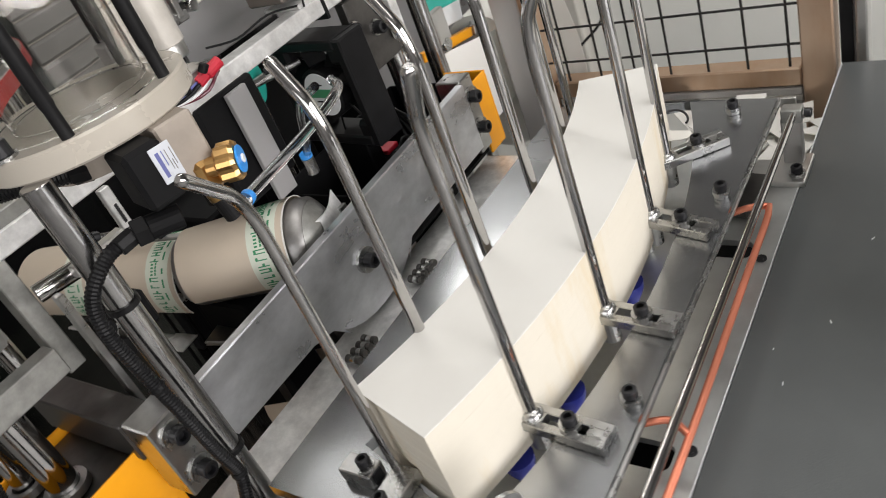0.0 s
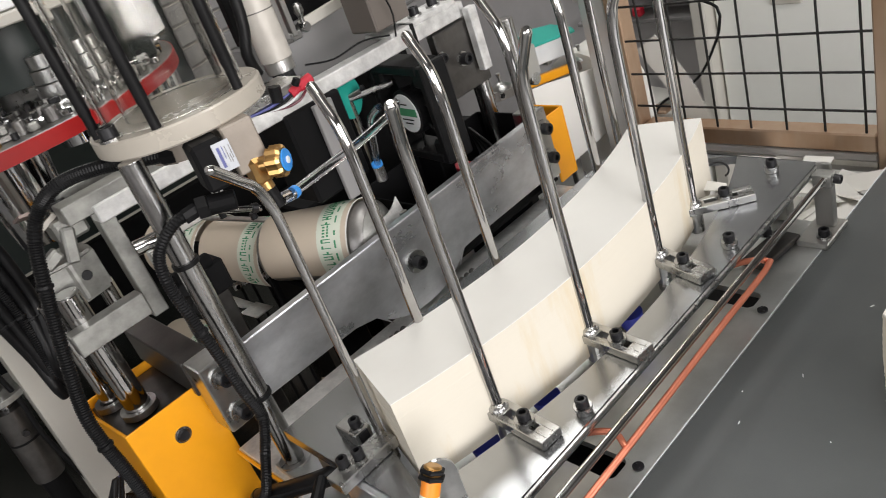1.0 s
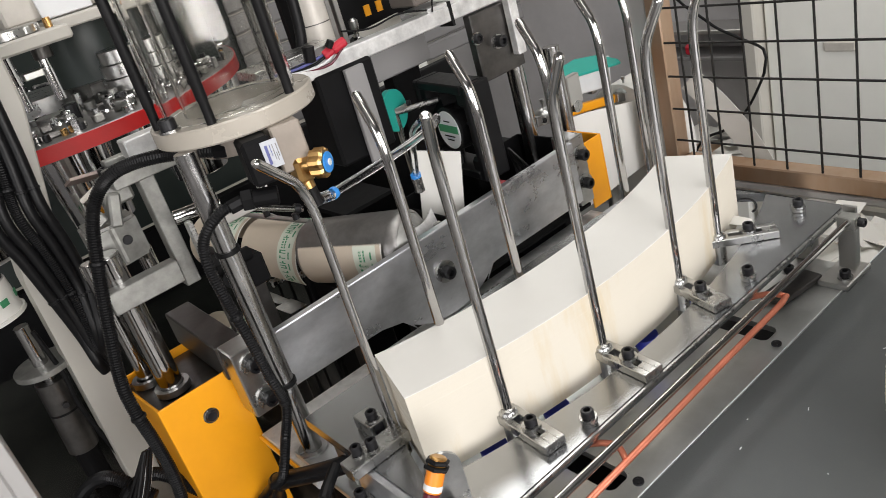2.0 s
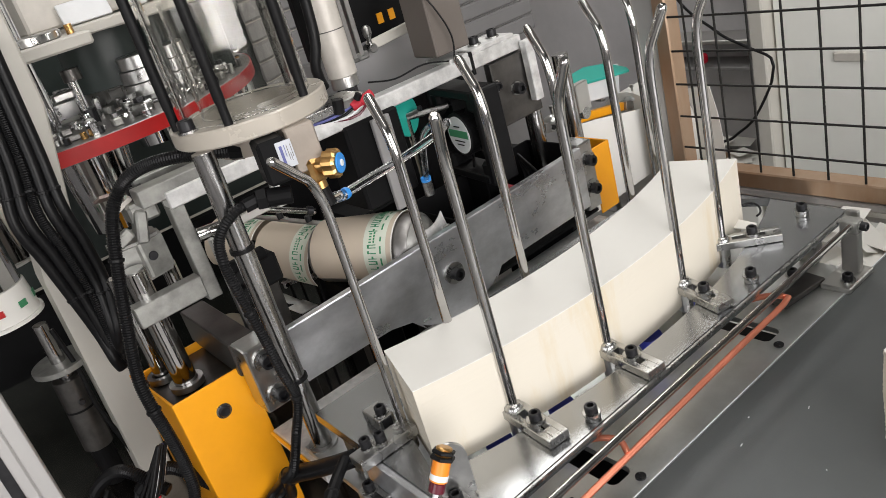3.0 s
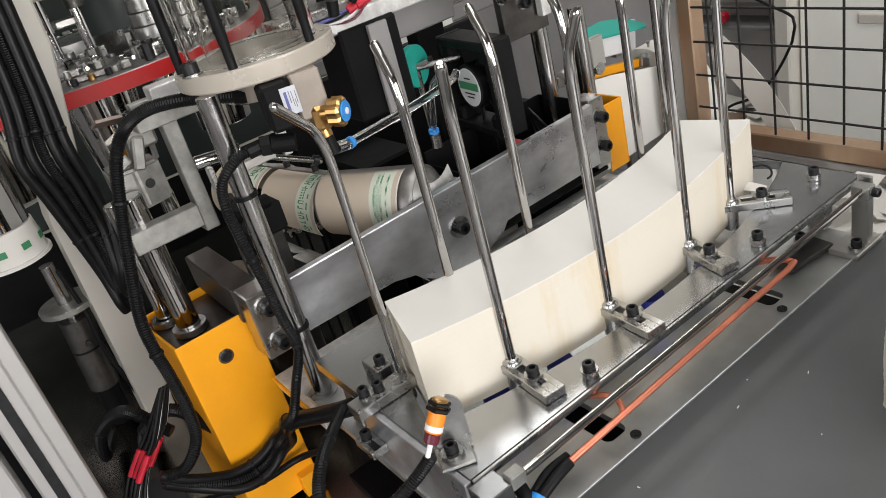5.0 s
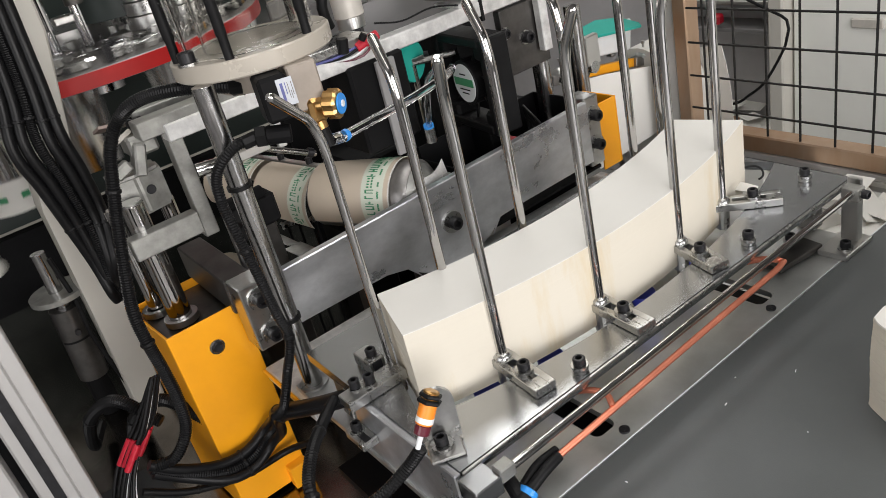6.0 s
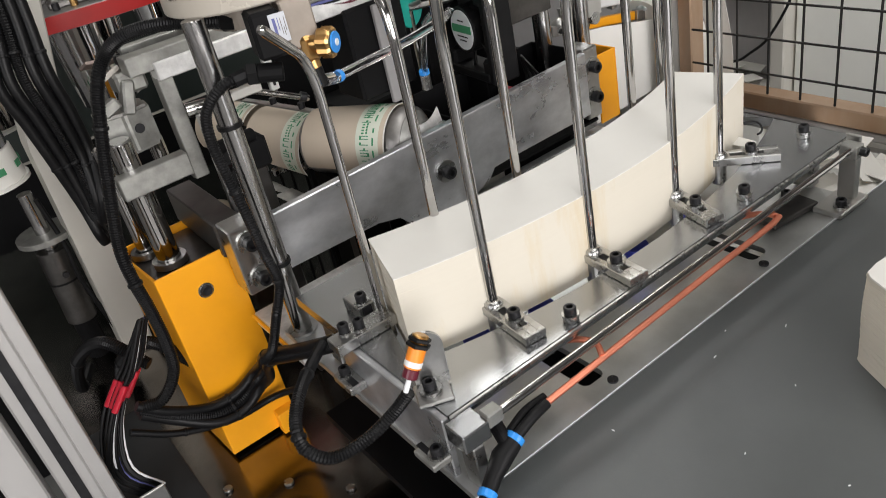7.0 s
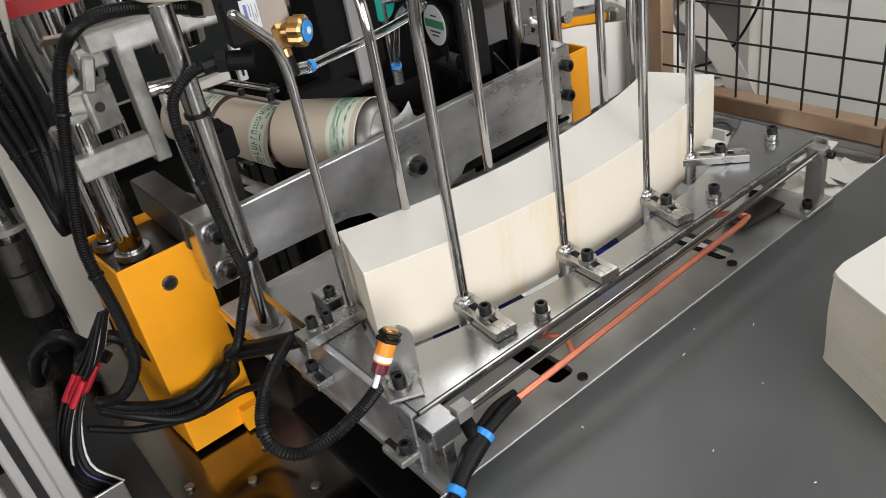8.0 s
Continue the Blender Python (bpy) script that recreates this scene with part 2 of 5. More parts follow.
def bolt(parent, p, axis=(0, 0, 1), r=0.0052, h=0.0065, collar=0.005, cr=0.0072):
    """A black cap screw on a bright washer, as a part of the thing that it holds."""
    key = (r, h, collar, cr)
    q = Vector(axis).to_track_quat('Z', 'Y')
    off = Vector(p) - BASE[parent.name]
    if key not in HEADS:
        w = part("washer", ring((0, 0, 0), r * 0.5, cr, collar, 22), ZINC, None, "bright zinc washer")
        hd = part("bolt", socket_head(r, h), BLACKBOLT, None, "black cap screw")
        HEADS[key] = (hd.data, w.data)
        bpy.data.objects.remove(w)
        bpy.data.objects.remove(hd)
    hd = new("bolt", HEADS[key][0])
    hd.parent = parent
    hd.matrix_basis = Matrix.Translation(off + q @ Vector((0, 0, collar))) @ q.to_matrix().to_4x4()
    w = new("washer", HEADS[key][1])
    w.parent = hd
    w.matrix_basis = Matrix.Translation((0, 0, -collar))
    return hd


# ---------------------------------------------------------------- the hall
TZ = 0.85      # table and lower sheet
PZ = 0.908     # feed plate


def struct(name, bm, m, label, cat):
    return tagged(part(name, bm, m), label, cat, "", "structure")


struct("floor", box((0.5, 0, -0.05), (7.2, 6.2, 0.1), 0), FLOOR, "grey painted concrete floor of the hall", "floor")
# ceiling and east wall are unseen; their grey keeps reflections in the metal dark
struct("ceiling", box((0.5, 0, 3.25), (7.2, 6.2, 0.1), 0), GREYWALL, "unseen hall ceiling, grey to darken reflections", "ceiling")
struct("wall_north", box((0.5, 3.05, 1.6), (7.2, 0.1, 3.2), 0), CREAM, "cream painted wall behind the machine", "wall")
# unseen west wall; its opening is added to let the fill through
bm = box((-3.05, 1.55, 1.6), (0.1, 2.9, 3.2), 0)
box((-3.05, -2.45, 1.6), (0.1, 1.1, 3.2), 0, bm=bm)
box((-3.05, -0.9, 0.525), (0.1, 2.0, 1.05), 0, bm=bm)
box((-3.05, -0.9, 2.775), (0.1, 2.0, 0.85), 0, bm=bm)
struct("wall_west", bm, GREYWALL, "unseen grey wall with an opening added for side light", "wall")
struct("wall_east", box((4.05, 0, 1.6), (0.1, 6.0, 3.2), 0), BAYGREY, "unseen hall wall, grey to darken reflections", "wall")
# unseen south wall, grey for less fill and more contrast on the rods
bm = box((-2.7, -3.05, 1.6), (0.8, 0.1, 3.2), 0)
box((2.5, -3.05, 1.6), (3.2, 0.1, 3.2), 0, bm=bm)
box((-0.7, -3.05, 0.425), (3.2, 0.1, 0.85), 0, bm=bm)
box((-0.7, -3.05, 2.775), (3.2, 0.1, 0.85), 0, bm=bm)
struct("wall_south", bm, GREYWALL, "unseen wall with a wide window opening, grey to limit fill", "wall")

# white panels and a grey bay behind the wire guard
bay = thing("partition", "white partition panels beside a grey cabinet bay", "partition", (1.5, 0.3, 0.0), kind="structure")
part("panel", box((1.5, 0.30, 0.75), (0.04, 0.88, 1.5), 0.004), WALL, bay)
part("panel", box((1.5, -0.60, 0.75), (0.04, 0.9, 1.5), 0.004), WALL, bay)
part("post", box((1.47, 0.765, 0.8), (0.06, 0.04, 1.6), 0.004), CREAM, bay)
part("grey_back", box((1.75, 1.55, 0.8), (0.04, 1.6, 1.6), 0.004), BAYGREY, bay, "grey sheet back of the bay")
part("handle_recess", box((1.478, 0.555, 0.705), (0.008, 0.075, 0.024), 0.003), CREAMGREY, bay, "grey recessed pull")
part("top_rail", box((1.47, 0.30, 0.98), (0.03, 0.86, 0.025), 0.003), ALU, bay)
bench = thing("low_bench", "low white bench strewn with paper behind the guard", "bench", (1.55, 1.0, 0.0))
part("body", box((1.58, 1.02, 0.16), (0.30, 0.44, 0.32), 0.004), WALL, bench)
rnd = random.Random(21)
bm = bmesh.new()
for i in range(14):
    box((rnd.uniform(1.46, 1.70), rnd.uniform(0.84, 1.2), 0.328 + 0.004 * i), (rnd.uniform(.05, .14), rnd.uniform(.05, .12), 0.001), 0, Euler((rnd.uniform(-.06, .06), rnd.uniform(-.06, .06), rnd.uniform(0, 3))).to_matrix().to_4x4(), bm)
tagged(part("paper_heap", bm, PAPER, bench, "heap of loose white paper"), kind="stuff")
part("rag", box((1.52, 0.98, 0.39), (0.05, 0.07, 0.012), 0.004), TAN, bench, "brown rag")
shelf = thing("cable_shelf", "grey shelf with a cable tray behind the guard", "shelf", (1.65, 1.0, 0.6))
part("board", box((1.68, 1.05, 0.70), (0.10, 0.5, 0.012), 0.002), ALU, shelf)
part("board", box((1.68, 1.05, 0.62), (0.10, 0.5, 0.012), 0.002), GREYWALL, shelf)
part("red_plug", box((1.62, 1.06, 0.655), (0.03, 0.03, 0.03), 0.006), REDPLASTIC, shelf, "red plug")
part("bracket", box((1.72, 1.28, 0.64), (0.03, 0.02, 0.2), 0.002), ALU, shelf)

# ---------------------------------------------------------------- table, sheet, feed plate
struct("table", box((0.19, -0.509, TZ - 0.02), (0.73, 0.998, 0.04), 0.001), TABLE, "dark grey painted steel table top with paper dust", "table")
bm = bmesh.new()
rnd = random.Random(4)
for k in range(26):
    a, x, y = rnd.random() * 6.3, rnd.uniform(-0.1, 0.5), rnd.uniform(-0.45, -0.03)
    box((x, y, TZ + 0.0004), (rnd.uniform(0.0008, 0.004), 0.0006, 0.0006), 0, Matrix.Rotation(a, 4, 'Z'), bm)
tagged(part("paper_dust", bm, WHITE), "white paper specks lying on the dark table", "dust", "", "stuff")
# thin white strip paints the highlight on the table's edge
struct("table_edge_glint", box((0.19, -0.0092, TZ - 0.008), (0.73, 0.0007, 0.0168), 0), WHITE, "white strip for the highlight along the table edge", "trim")
# frame that carries the table
tf = thing("table_frame", "dark steel box frame under the table", "frame", (0.2, -0.3, 0.0), kind="structure")
part("front_panel", box((0.19, -0.05, 0.41), (0.70, 0.03, 0.82), 0.002), MATTBLACK, tf)
part("side_panel", box((0.53, -0.5, 0.41), (0.03, 0.9, 0.82), 0.002), MATTBLACK, tf)
part("side_panel", box((-0.14, -0.5, 0.41), (0.03, 0.9, 0.82), 0.002), MATTBLACK, tf)


def slotted_sheet():
    """The bright sheet between the table and the plate, with its two long holes."""
    xs = [-0.155, -0.021, 0.003, 0.207, 0.231, 0.36]
    ys = [-0.0085, 0.010, 0.074, 0.30]
    bm = bmesh.new()
    holes = {(1, 1), (3, 1)}
    for i in range(5):
        for j in range(3):
            if (i, j) in holes:
                continue
            box(((xs[i] + xs[i + 1]) / 2, (ys[j] + ys[j + 1]) / 2, TZ - 0.003), (xs[i + 1] - xs[i], ys[j + 1] - ys[j], 0.006), 0, None, bm)
    bmesh.ops.remove_doubles(bm, verts=bm.verts, dist=1e-5)
    return bm


sheet = thing("base_sheet", "bright galvanised base sheet with oblong holes", "metal sheet", (0.1, 0.1, TZ), kind="structure")
part("sheet", slotted_sheet(), SHEET, sheet)
for x0, x1 in ((-0.021, 0.003), (0.207, 0.231)):
    for cx, sx in ((x0, 1), (x1, -1)):
        for cy, sy in ((0.010, 1), (0.074, -1)):
            pts = [(cx + sx * 0.007 * (1 - math.sin(radians(u))), cy + sy * 0.007 * (1 - math.cos(radians(u)))) for u in (0, 22, 45, 68, 90)]
            part("hole_corner", prism([(cx, cy)] + pts, TZ - 0.0058, TZ - 0.0002), SHEET, sheet)
for x in (0.0, 0.208, 0.335, -0.12):
    part("countersunk_screw", sweep([(x, 0.0, TZ - 0.001), (x, 0.0, TZ + 0.0015), (x, 0.0, TZ + 0.0016), (x, 0, TZ - 0.0005)], [0.0046, 0.0046, 0.0024, 0.002], 18), BLACKBOLT, sheet, "black countersunk screw", True)
part("under_tray", box((0.1, 0.14, 0.74), (0.5, 0.28, 0.01), 0), MATTBLACK, sheet, "black tray below the holes")

CX, CY = 0.10, 0.798           # centre of the fan-shaped blanks


def arc(R, a0, a1, n):
    return [(CX + R * math.sin(radians(a0 + (a1 - a0) * k / n)), CY - R * math.cos(radians(a0 + (a1 - a0) * k / n))) for k in range(n + 1)]


def feed_plate_mesh():
    """The plate with the fan-shaped opening over which the stack lies."""
    x0, x1, y0, y1 = -0.147, 0.379, 0.0175, 0.253
    z0, z1 = PZ - 0.010, PZ
    bm = bmesh.new()
    inner = arc(0.750, -18.0, 22.0, 24) + arc(0.630, 22.0, -18.0, 24)
    outer = []
    for x, y in inner[:25]:
        outer.append((x0 + (x1 - x0) * (x - inner[0][0]) / (inner[24][0] - inner[0][0]), y0))
    for x, y in inner[25:]:
        outer.append((x0 + (x1 - x0) * (x - inner[49][0]) / (inner[25][0] - inner[49][0]), y1))
    n = len(inner)
    V = {}
    for z in (z0, z1):
        V["i", z] = [bm.verts.new((x, y, z)) for x, y in inner]
        V["o", z] = [bm.verts.new((x, y, z)) for x, y in outer]
    for k in range(n):
        j = (k + 1) % n
        bm.faces.new((V["o", z1][k], V["o", z1][j], V["i", z1][j], V["i", z1][k]))
        bm.faces.new((V["o", z0][k], V["i", z0][k], V["i", z0][j], V["o", z0][j]))
        bm.faces.new((V["i", z0][k], V["i", z1][k], V["i", z1][j], V["i", z0][j]))
        bm.faces.new((V["o", z0][k], V["o", z0][j], V["o", z1][j], V["o", z1][k]))
    return bm


fp = thing("feed_plate", "ground steel feed plate with a fan-shaped opening", "machine plate", (0.1, 0.1, TZ))
part("plate", feed_plate_mesh(), PLATE, fp)
part("front_lip", box((0.116, 0.0145, PZ - 0.001), (0.526, 0.003, 0.0035), 0.0006), ZINC, fp, "bright folded front lip")
part("side_flange", box((-0.150, 0.091, PZ - 0.034), (0.006, 0.148, 0.066), 0.001), BEAM, fp, "bright side flange")
part("slot_tab", box((-0.161, 0.146, 0.876), (0.016, 0.030, 0.008), 0.0012), ZINC, fp, "zinc tab on the flange")
# black inlay paints the shaded inside of the tab's slot
part("tab_slot_shade", box((-0.162, 0.141, 0.8795), (0.006, 0.016, 0.0016), 0), BLACKBOLT, fp)
bolt(fp, (-0.161, 0.152, 0.880), collar=0.002, r=0.0048)
for y in (0.05, 0.21):
    part("support_leg", box((-0.135, y, 0.874), (0.016, 0.02, 0.046), 0.001), STEEL, fp)
    part("support_leg", box((0.36, y, 0.874), (0.016, 0.02, 0.046), 0.001), STEEL, fp)
for x, y in ((-0.013, 0.026), (0.218, 0.028), (0.354, 0.052)):
    part("spacer", cyl((x, y, PZ), (x, y, PZ + 0.004), 0.0065, 18), ZINC, fp)
    bolt(fp, (x, y, PZ + 0.004), collar=0.003)
# underside suckers that draw the lowest blank
for x, y in ((0.008, 0.088), (-0.057, 0.1), (0.13, 0.085), (0.21, 0.1)):
    sk = thing("suction_cup", "blue rubber suction cup below the paper stack", "suction cup", (x, y, TZ), "suction cups under the stack")
    part("stem", cyl((x, y, TZ), (x, y, 0.866), 0.006, 14), ZINC, sk)
    part("cup", sweep([(x, y, 0.862), (x, y, 0.868), (x, y, 0.876), (x, y, 0.882)], [0.006, 0.009, 0.012, 0.0125], 20), DEEPBLUE, sk, smooth=True)


# ---------------------------------------------------------------- the stack of blanks
def fan_layers(z0, z1, count, seed, a0=-17.4, a1=19.1, r0=0.652, r1=0.727, jit=0.00004):
    """Bundles of thin fan-shaped sheets, each a little out of line with the next."""
    bm = bmesh.new()
    rnd = random.Random(seed)
    h = (z1 - z0) / count
    n = 26
    for i in range(count):
        dr, da, dx = rnd.gauss(0, jit), rnd.gauss(0, 0.004), rnd.gauss(0, jit * 0.5)
        out = arc(r1 + dr, a0 + da, a1 + da, n) + arc(r0 + dr, a1 + da, a0 + da, n)
        prism([(x + dx, y) for x, y in out], z0 + i * h, z0 + (i + 1) * h, bm)
    return bm


stack = thing("paper_stack", "tall stack of cream fan-shaped cup blanks between guide rods", "paper stack", (0.1, 0.1, 0.893))
tagged(part("paper_block", fan_layers(0.893, 0.9727, 52, 3), PAPEREDGE, stack, "cream cut edges of stacked sheets"), kind="stuff")
part("top_sheet", fan_layers(0.9728, 0.9735, 1, 5), PAPER, stack, "smooth white top sheet")


# ---------------------------------------------------------------- guide rods with their slotted links
def rod_line(x, y, z0, z1, tip):
    b = Vector((x, y, z1))
    t = Vector(tip)
    k = Vector((x, y, z1 + 0.018))
    pts = [(x, y, z0), (x, y, (z0 + z1) / 2), (x, y, z1 - 0.01)]
    for i in range(1, 8):
        s = i / 8
        pts.append((1 - s) ** 2 * Vector((x, y, z1 - 0.01)) + 2 * s * (1 - s) * k + s * s * (k + (t - k) * 0.35))
    d = (t - k).normalized()
    pts += [t - d * 0.004, t - d * 0.0015, t]
    return pts


def guide_rod(x, y, tip, z0=PZ - 0.012, z1=1.122, r=0.0044, link=None, bolt_at=None):
    th = thing("guide_rod", "chromed upright guide rod with a bent top", "guide rod", (x, y, PZ), "guide rods round the stack")
    L = rod_line(x, y, z0, z1, tip)
    part("rod", sweep(L, [r] * (len(L) - 2) + [r * 0.86, r * 0.5], 16), ROD, th, smooth=True)
    if link:
        d = Vector((link[0], link[1], 0)).normalized()
        m = Matrix.Rotation(math.atan2(d.y, d.x), 4, 'Z')
        w, h, ln = 0.020, 0.008, 0.066
        bm = bmesh.new()
        o = Vector((x, y, PZ + h / 2 + 0.0005))
        for s in (-1, 1):
            box(o + m @ Vector((ln / 2 - 0.009, s * (w / 2 - 0.0032), 0)), (ln, 0.0064, h), 0.0006, m, bm)
        box(o + m @ Vector((0.001, 0, 0)), (0.018, w - 0.0128, h - 0.0004), 0, m, bm)
        box(o + m @ Vector((ln - 0.0165, 0, 0)), (0.014, w - 0.0128, h - 0.0004), 0, m, bm)
        part("slotted_link", bm, ZINC, th, "bright slotted clamp link")
        part("weld_collar", sweep([(x, y, PZ + h), (x, y, PZ + h + 0.003), (x, y, PZ + h + 0.005)], [0.0085, 0.0078, 0.0052], 16), ZINC, th, smooth=True)
        part("stud", cyl((x, y, PZ - 0.022), (x, y, PZ), 0.0072, 16), ZINC, th)
        p = o + m @ Vector((0.030, 0, h / 2))
        bolt(th, p, collar=0.003, cr=0.0078)
    return th


guide_rod(-0.044, 0.084, (-0.053, 0.068, 1.177), link=(-0.003, -0.032))
guide_rod(0.062, 0.072, (0.060, 0.052, 1.177), link=(-0.003, -0.034))
guide_rod(0.179, 0.076, (0.183, 0.056, 1.180), link=(-0.009, -0.036))
guide_rod(0.265, 0.089, (0.269, 0.069, 1.182), link=(0.022, -0.024))
for x, y in ((-0.035, 0.160), (0.058, 0.155), (0.141, 0.154), (0.228, 0.165), (0.315, 0.2)):
    guide_rod(x, y, (x + 0.004, y + 0.024, 1.179), z0=0.898, z1=1.127)
g0 = guide_rod(-0.111, 0.153, (-0.146, 0.139, 1.176), r=0.0037)
part("end_link", box((-0.136, 0.148, PZ + 0.0055), (0.058, 0.020, 0.010), 0.0008), ZINC, g0, "bright clamp link")
for x, y in ((-0.150, 0.152), (-0.138, 0.147)):
    bolt(g0, (x, y, PZ + 0.0105), collar=0.0015, r=0.0048, h=0.008, cr=0.0056)
part("threaded_stud", sweep([(-0.113, 0.150, PZ - 0.016 + 0.0012 * k) for k in range(20)], [0.0078 if k % 2 else 0.0066 for k in range(20)], 16), ZINC, g0, "zinc threaded stud")
part("side_block", box((-0.118, 0.181, PZ + 0.007), (0.016, 0.028, 0.013), 0.001), ZINC, g0, "small slotted zinc block")
# the block's slot is a black inlay in place of its shade
part("side_slot_shade", box((-0.1185, 0.1665, PZ + 0.0075), (0.009, 0.002, 0.010), 0), BLACKBOLT, g0, "black inlay for the shade in the slot")
bolt(g0, (-0.117, 0.176, PZ + 0.0135), collar=0.001, r=0.005)


# ---------------------------------------------------------------- rail, copper pipe, fittings in front of the plate
rail = thing("rail_rod", "polished steel rail rod in two small brackets", "rail", (0.1, -0.004, TZ))
part("rod", cyl((-0.128, -0.004, 0.904), (0.345, -0.004, 0.911), 0.0034, 18), ROD, rail, smooth=True)
part("clamp", box((-0.124, -0.004, 0.906), (0.014, 0.011, 0.012), 0.001), CASTALU, rail)
part("clamp", box((0.347, -0.002, 0.909), (0.013, 0.018, 0.014), 0.001), CASTALU, rail)
part("bracket_post", box((0.350, 0.0, 0.878), (0.009, 0.018, 0.052), 0.0012), ALU, rail)
part("bracket_foot", box((0.338, 0.0, TZ + 0.003), (0.05, 0.030, 0.006), 0.001), ALU, rail)
part("bracket_tab", box((0.362, 0.004, 0.909), (0.004, 0.014, 0.018), 0.0008), ALU, rail)
bolt(rail, (0.345, -0.012, 0.911), (0, -1, 0), 0.0045, 0.006, 0.001, 0.005)
bolt(rail, (0.328, -0.006, TZ + 0.006), collar=0.002)
blk = thing("corner_block", "bright steel corner block screwed to the plate end", "bracket", (-0.145, 0.01, TZ))
part("block", box((-0.142, 0.002, 0.900), (0.024, 0.022, 0.016), 0.001), PLATE, blk)
part("foot", box((-0.143, 0.0, 0.871), (0.010, 0.018, 0.042), 0.001), STEEL, blk)
part("slotted_tab", box((-0.1615, 0.028, 0.872), (0.017, 0.026, 0.006), 0.001), CASTALU, blk)
# black inlay for the dark inside of this tab's slot
part("tab_slot_shade", box((-0.163, 0.034, 0.8746), (0.005, 0.018, 0.0016), 0), BLACKBOLT, blk)
bolt(blk, (-0.160, 0.023, 0.875), collar=0.002, r=0.0048)

cu = thing("copper_pipe", "orange copper pipe with a branch under the plate", "pipe", (0.05, -0.011, 0.89))
part("pipe", sweep(curve([(-0.083, -0.009, 0.887), (0.0, -0.011, 0.893), (0.12, -0.011, 0.898), (0.205, -0.011, 0.901), (0.214, -0.006, 0.902), (0.213, 0.010, 0.899), (0.210, 0.03, 0.890)], 0.006), 0.0028, 14), COPPER, cu, smooth=True)
part("branch", sweep(curve([(-0.018, -0.010, 0.893), (-0.012, 0.002, 0.896), (-0.016, 0.016, 0.895), (-0.02, 0.035, 0.886)], 0.004), 0.0026, 14), COPPER, cu, smooth=True)
pf = thing("push_fitting", "black air hose and push-in fittings with blue collars", "air fitting", (-0.11, -0.012, TZ))
part("hose", sweep(curve([(-0.078, -0.009, 0.887), (-0.095, -0.011, 0.886), (-0.113, -0.013, 0.882)], 0.004), 0.0043, 14), BLACK, pf, smooth=True)
part("hose", sweep(curve([(-0.074, -0.003, 0.886), (-0.094, -0.003, 0.886), (-0.112, -0.006, 0.882)], 0.004), 0.0040, 14), BLACK, pf, smooth=True)
part("collar", cyl((-0.112, -0.012, 0.882), (-0.117, -0.013, 0.880), 0.0074, 20), BLUE, pf, "blue release collar")
part("body", sweep([(-0.117, -0.013, 0.880), (-0.130, -0.015, 0.876), (-0.143, -0.020, 0.871), (-0.152, -0.024, 0.867)], [0.0074, 0.0084, 0.0062, 0.0060], 18), BLACK, pf, smooth=True)
part("collar", cyl((-0.152, -0.024, 0.867), (-0.157, -0.026, 0.865), 0.0070, 20), BLUE, pf, "blue release collar")
part("tail_hose", sweep(curve([(-0.157, -0.026, 0.865), (-0.172, -0.034, 0.858), (-0.19, -0.05, 0.82), (-0.2, -0.07, 0.74)], 0.006), 0.0046, 14), BLACK, pf, smooth=True)
part("side_port", cyl((-0.122, -0.014, 0.880), (-0.118, 0.004, 0.888), 0.0056, 16), BLACK, pf)
part("port_collar", cyl((-0.118, 0.004, 0.888), (-0.1175, 0.007, 0.889), 0.0062, 16), BLACKBOLT, pf)

sn = thing("photo_sensor", "orange barrel photoelectric sensor on a folded steel bracket", "sensor", (-0.14, 0.04, PZ))
ax = [Vector((-0.1565, 0.041, 0.937)), Vector((-0.139, 0.042, 0.963))]


def along(s):
    return ax[0] + (ax[1] - ax[0]) * s


part("barrel", cyl(along(0.25), along(0.80), 0.0066, 22), ORANGE, sn, smooth=True)
part("nose", sweep([along(0.80 + 0.02 * k) for k in range(14)], [0.0062 if k % 2 else 0.0057 for k in range(13)] + [0.0045], 22), BRASS, sn, "brass threaded nose")
part("lock_nut", cyl(along(0.76), along(0.86), 0.0094, 6, ch=0.001), BLACK, sn, "black lock nut")
part("rear_nut", cyl(along(0.90), along(0.99), 0.0088, 6, ch=0.001), BLACK, sn, "black lock nut")
part("end_cap", cyl(along(0.0), along(0.25), 0.0058, 22), DARKRED, sn, "dark red translucent end cap")
part("label_strip", cyl(along(0.28), along(0.45), 0.0067, 22), WHITE, sn, "white label round the barrel")
for k in range(3):
    part("label_bar", ring((0, 0, 0), 0.00672, 0.0069, 0.0006, 22), BLACKBOLT, sn).matrix_basis = Matrix.Translation(along(0.31 + 0.045 * k) - BASE[sn.name]) @ (ax[1] - ax[0]).to_track_quat('Z', 'Y').to_matrix().to_4x4()
part("cable", cyl(along(-0.36), along(0.0), 0.0021, 12), WHITE, sn, "pale cable end")
br = Matrix.Rotation(radians(-24), 4, 'Z')
plate_line = [(-0.013, -0.025), (0.013, -0.025), (0.0135, 0.010)] + [(0.0135 * math.cos(radians(u)), 0.010 + 0.0135 * math.sin(radians(u))) for u in range(15, 166, 15)] + [(-0.0135, 0.010)]
bm = prism(plate_line, -0.0014, 0.0014)
bmesh.ops.transform(bm, matrix=Matrix.Translation((-0.134, 0.050, 0.936)) @ br @ Matrix.Rotation(radians(90), 4, 'X'), verts=bm.verts)
part("bracket", bm, STEEL, sn, "rounded steel bracket")
part("bracket_foot", box((-0.140, 0.043, PZ + 0.002), (0.027, 0.026, 0.003), 0.001, br), STEEL, sn)
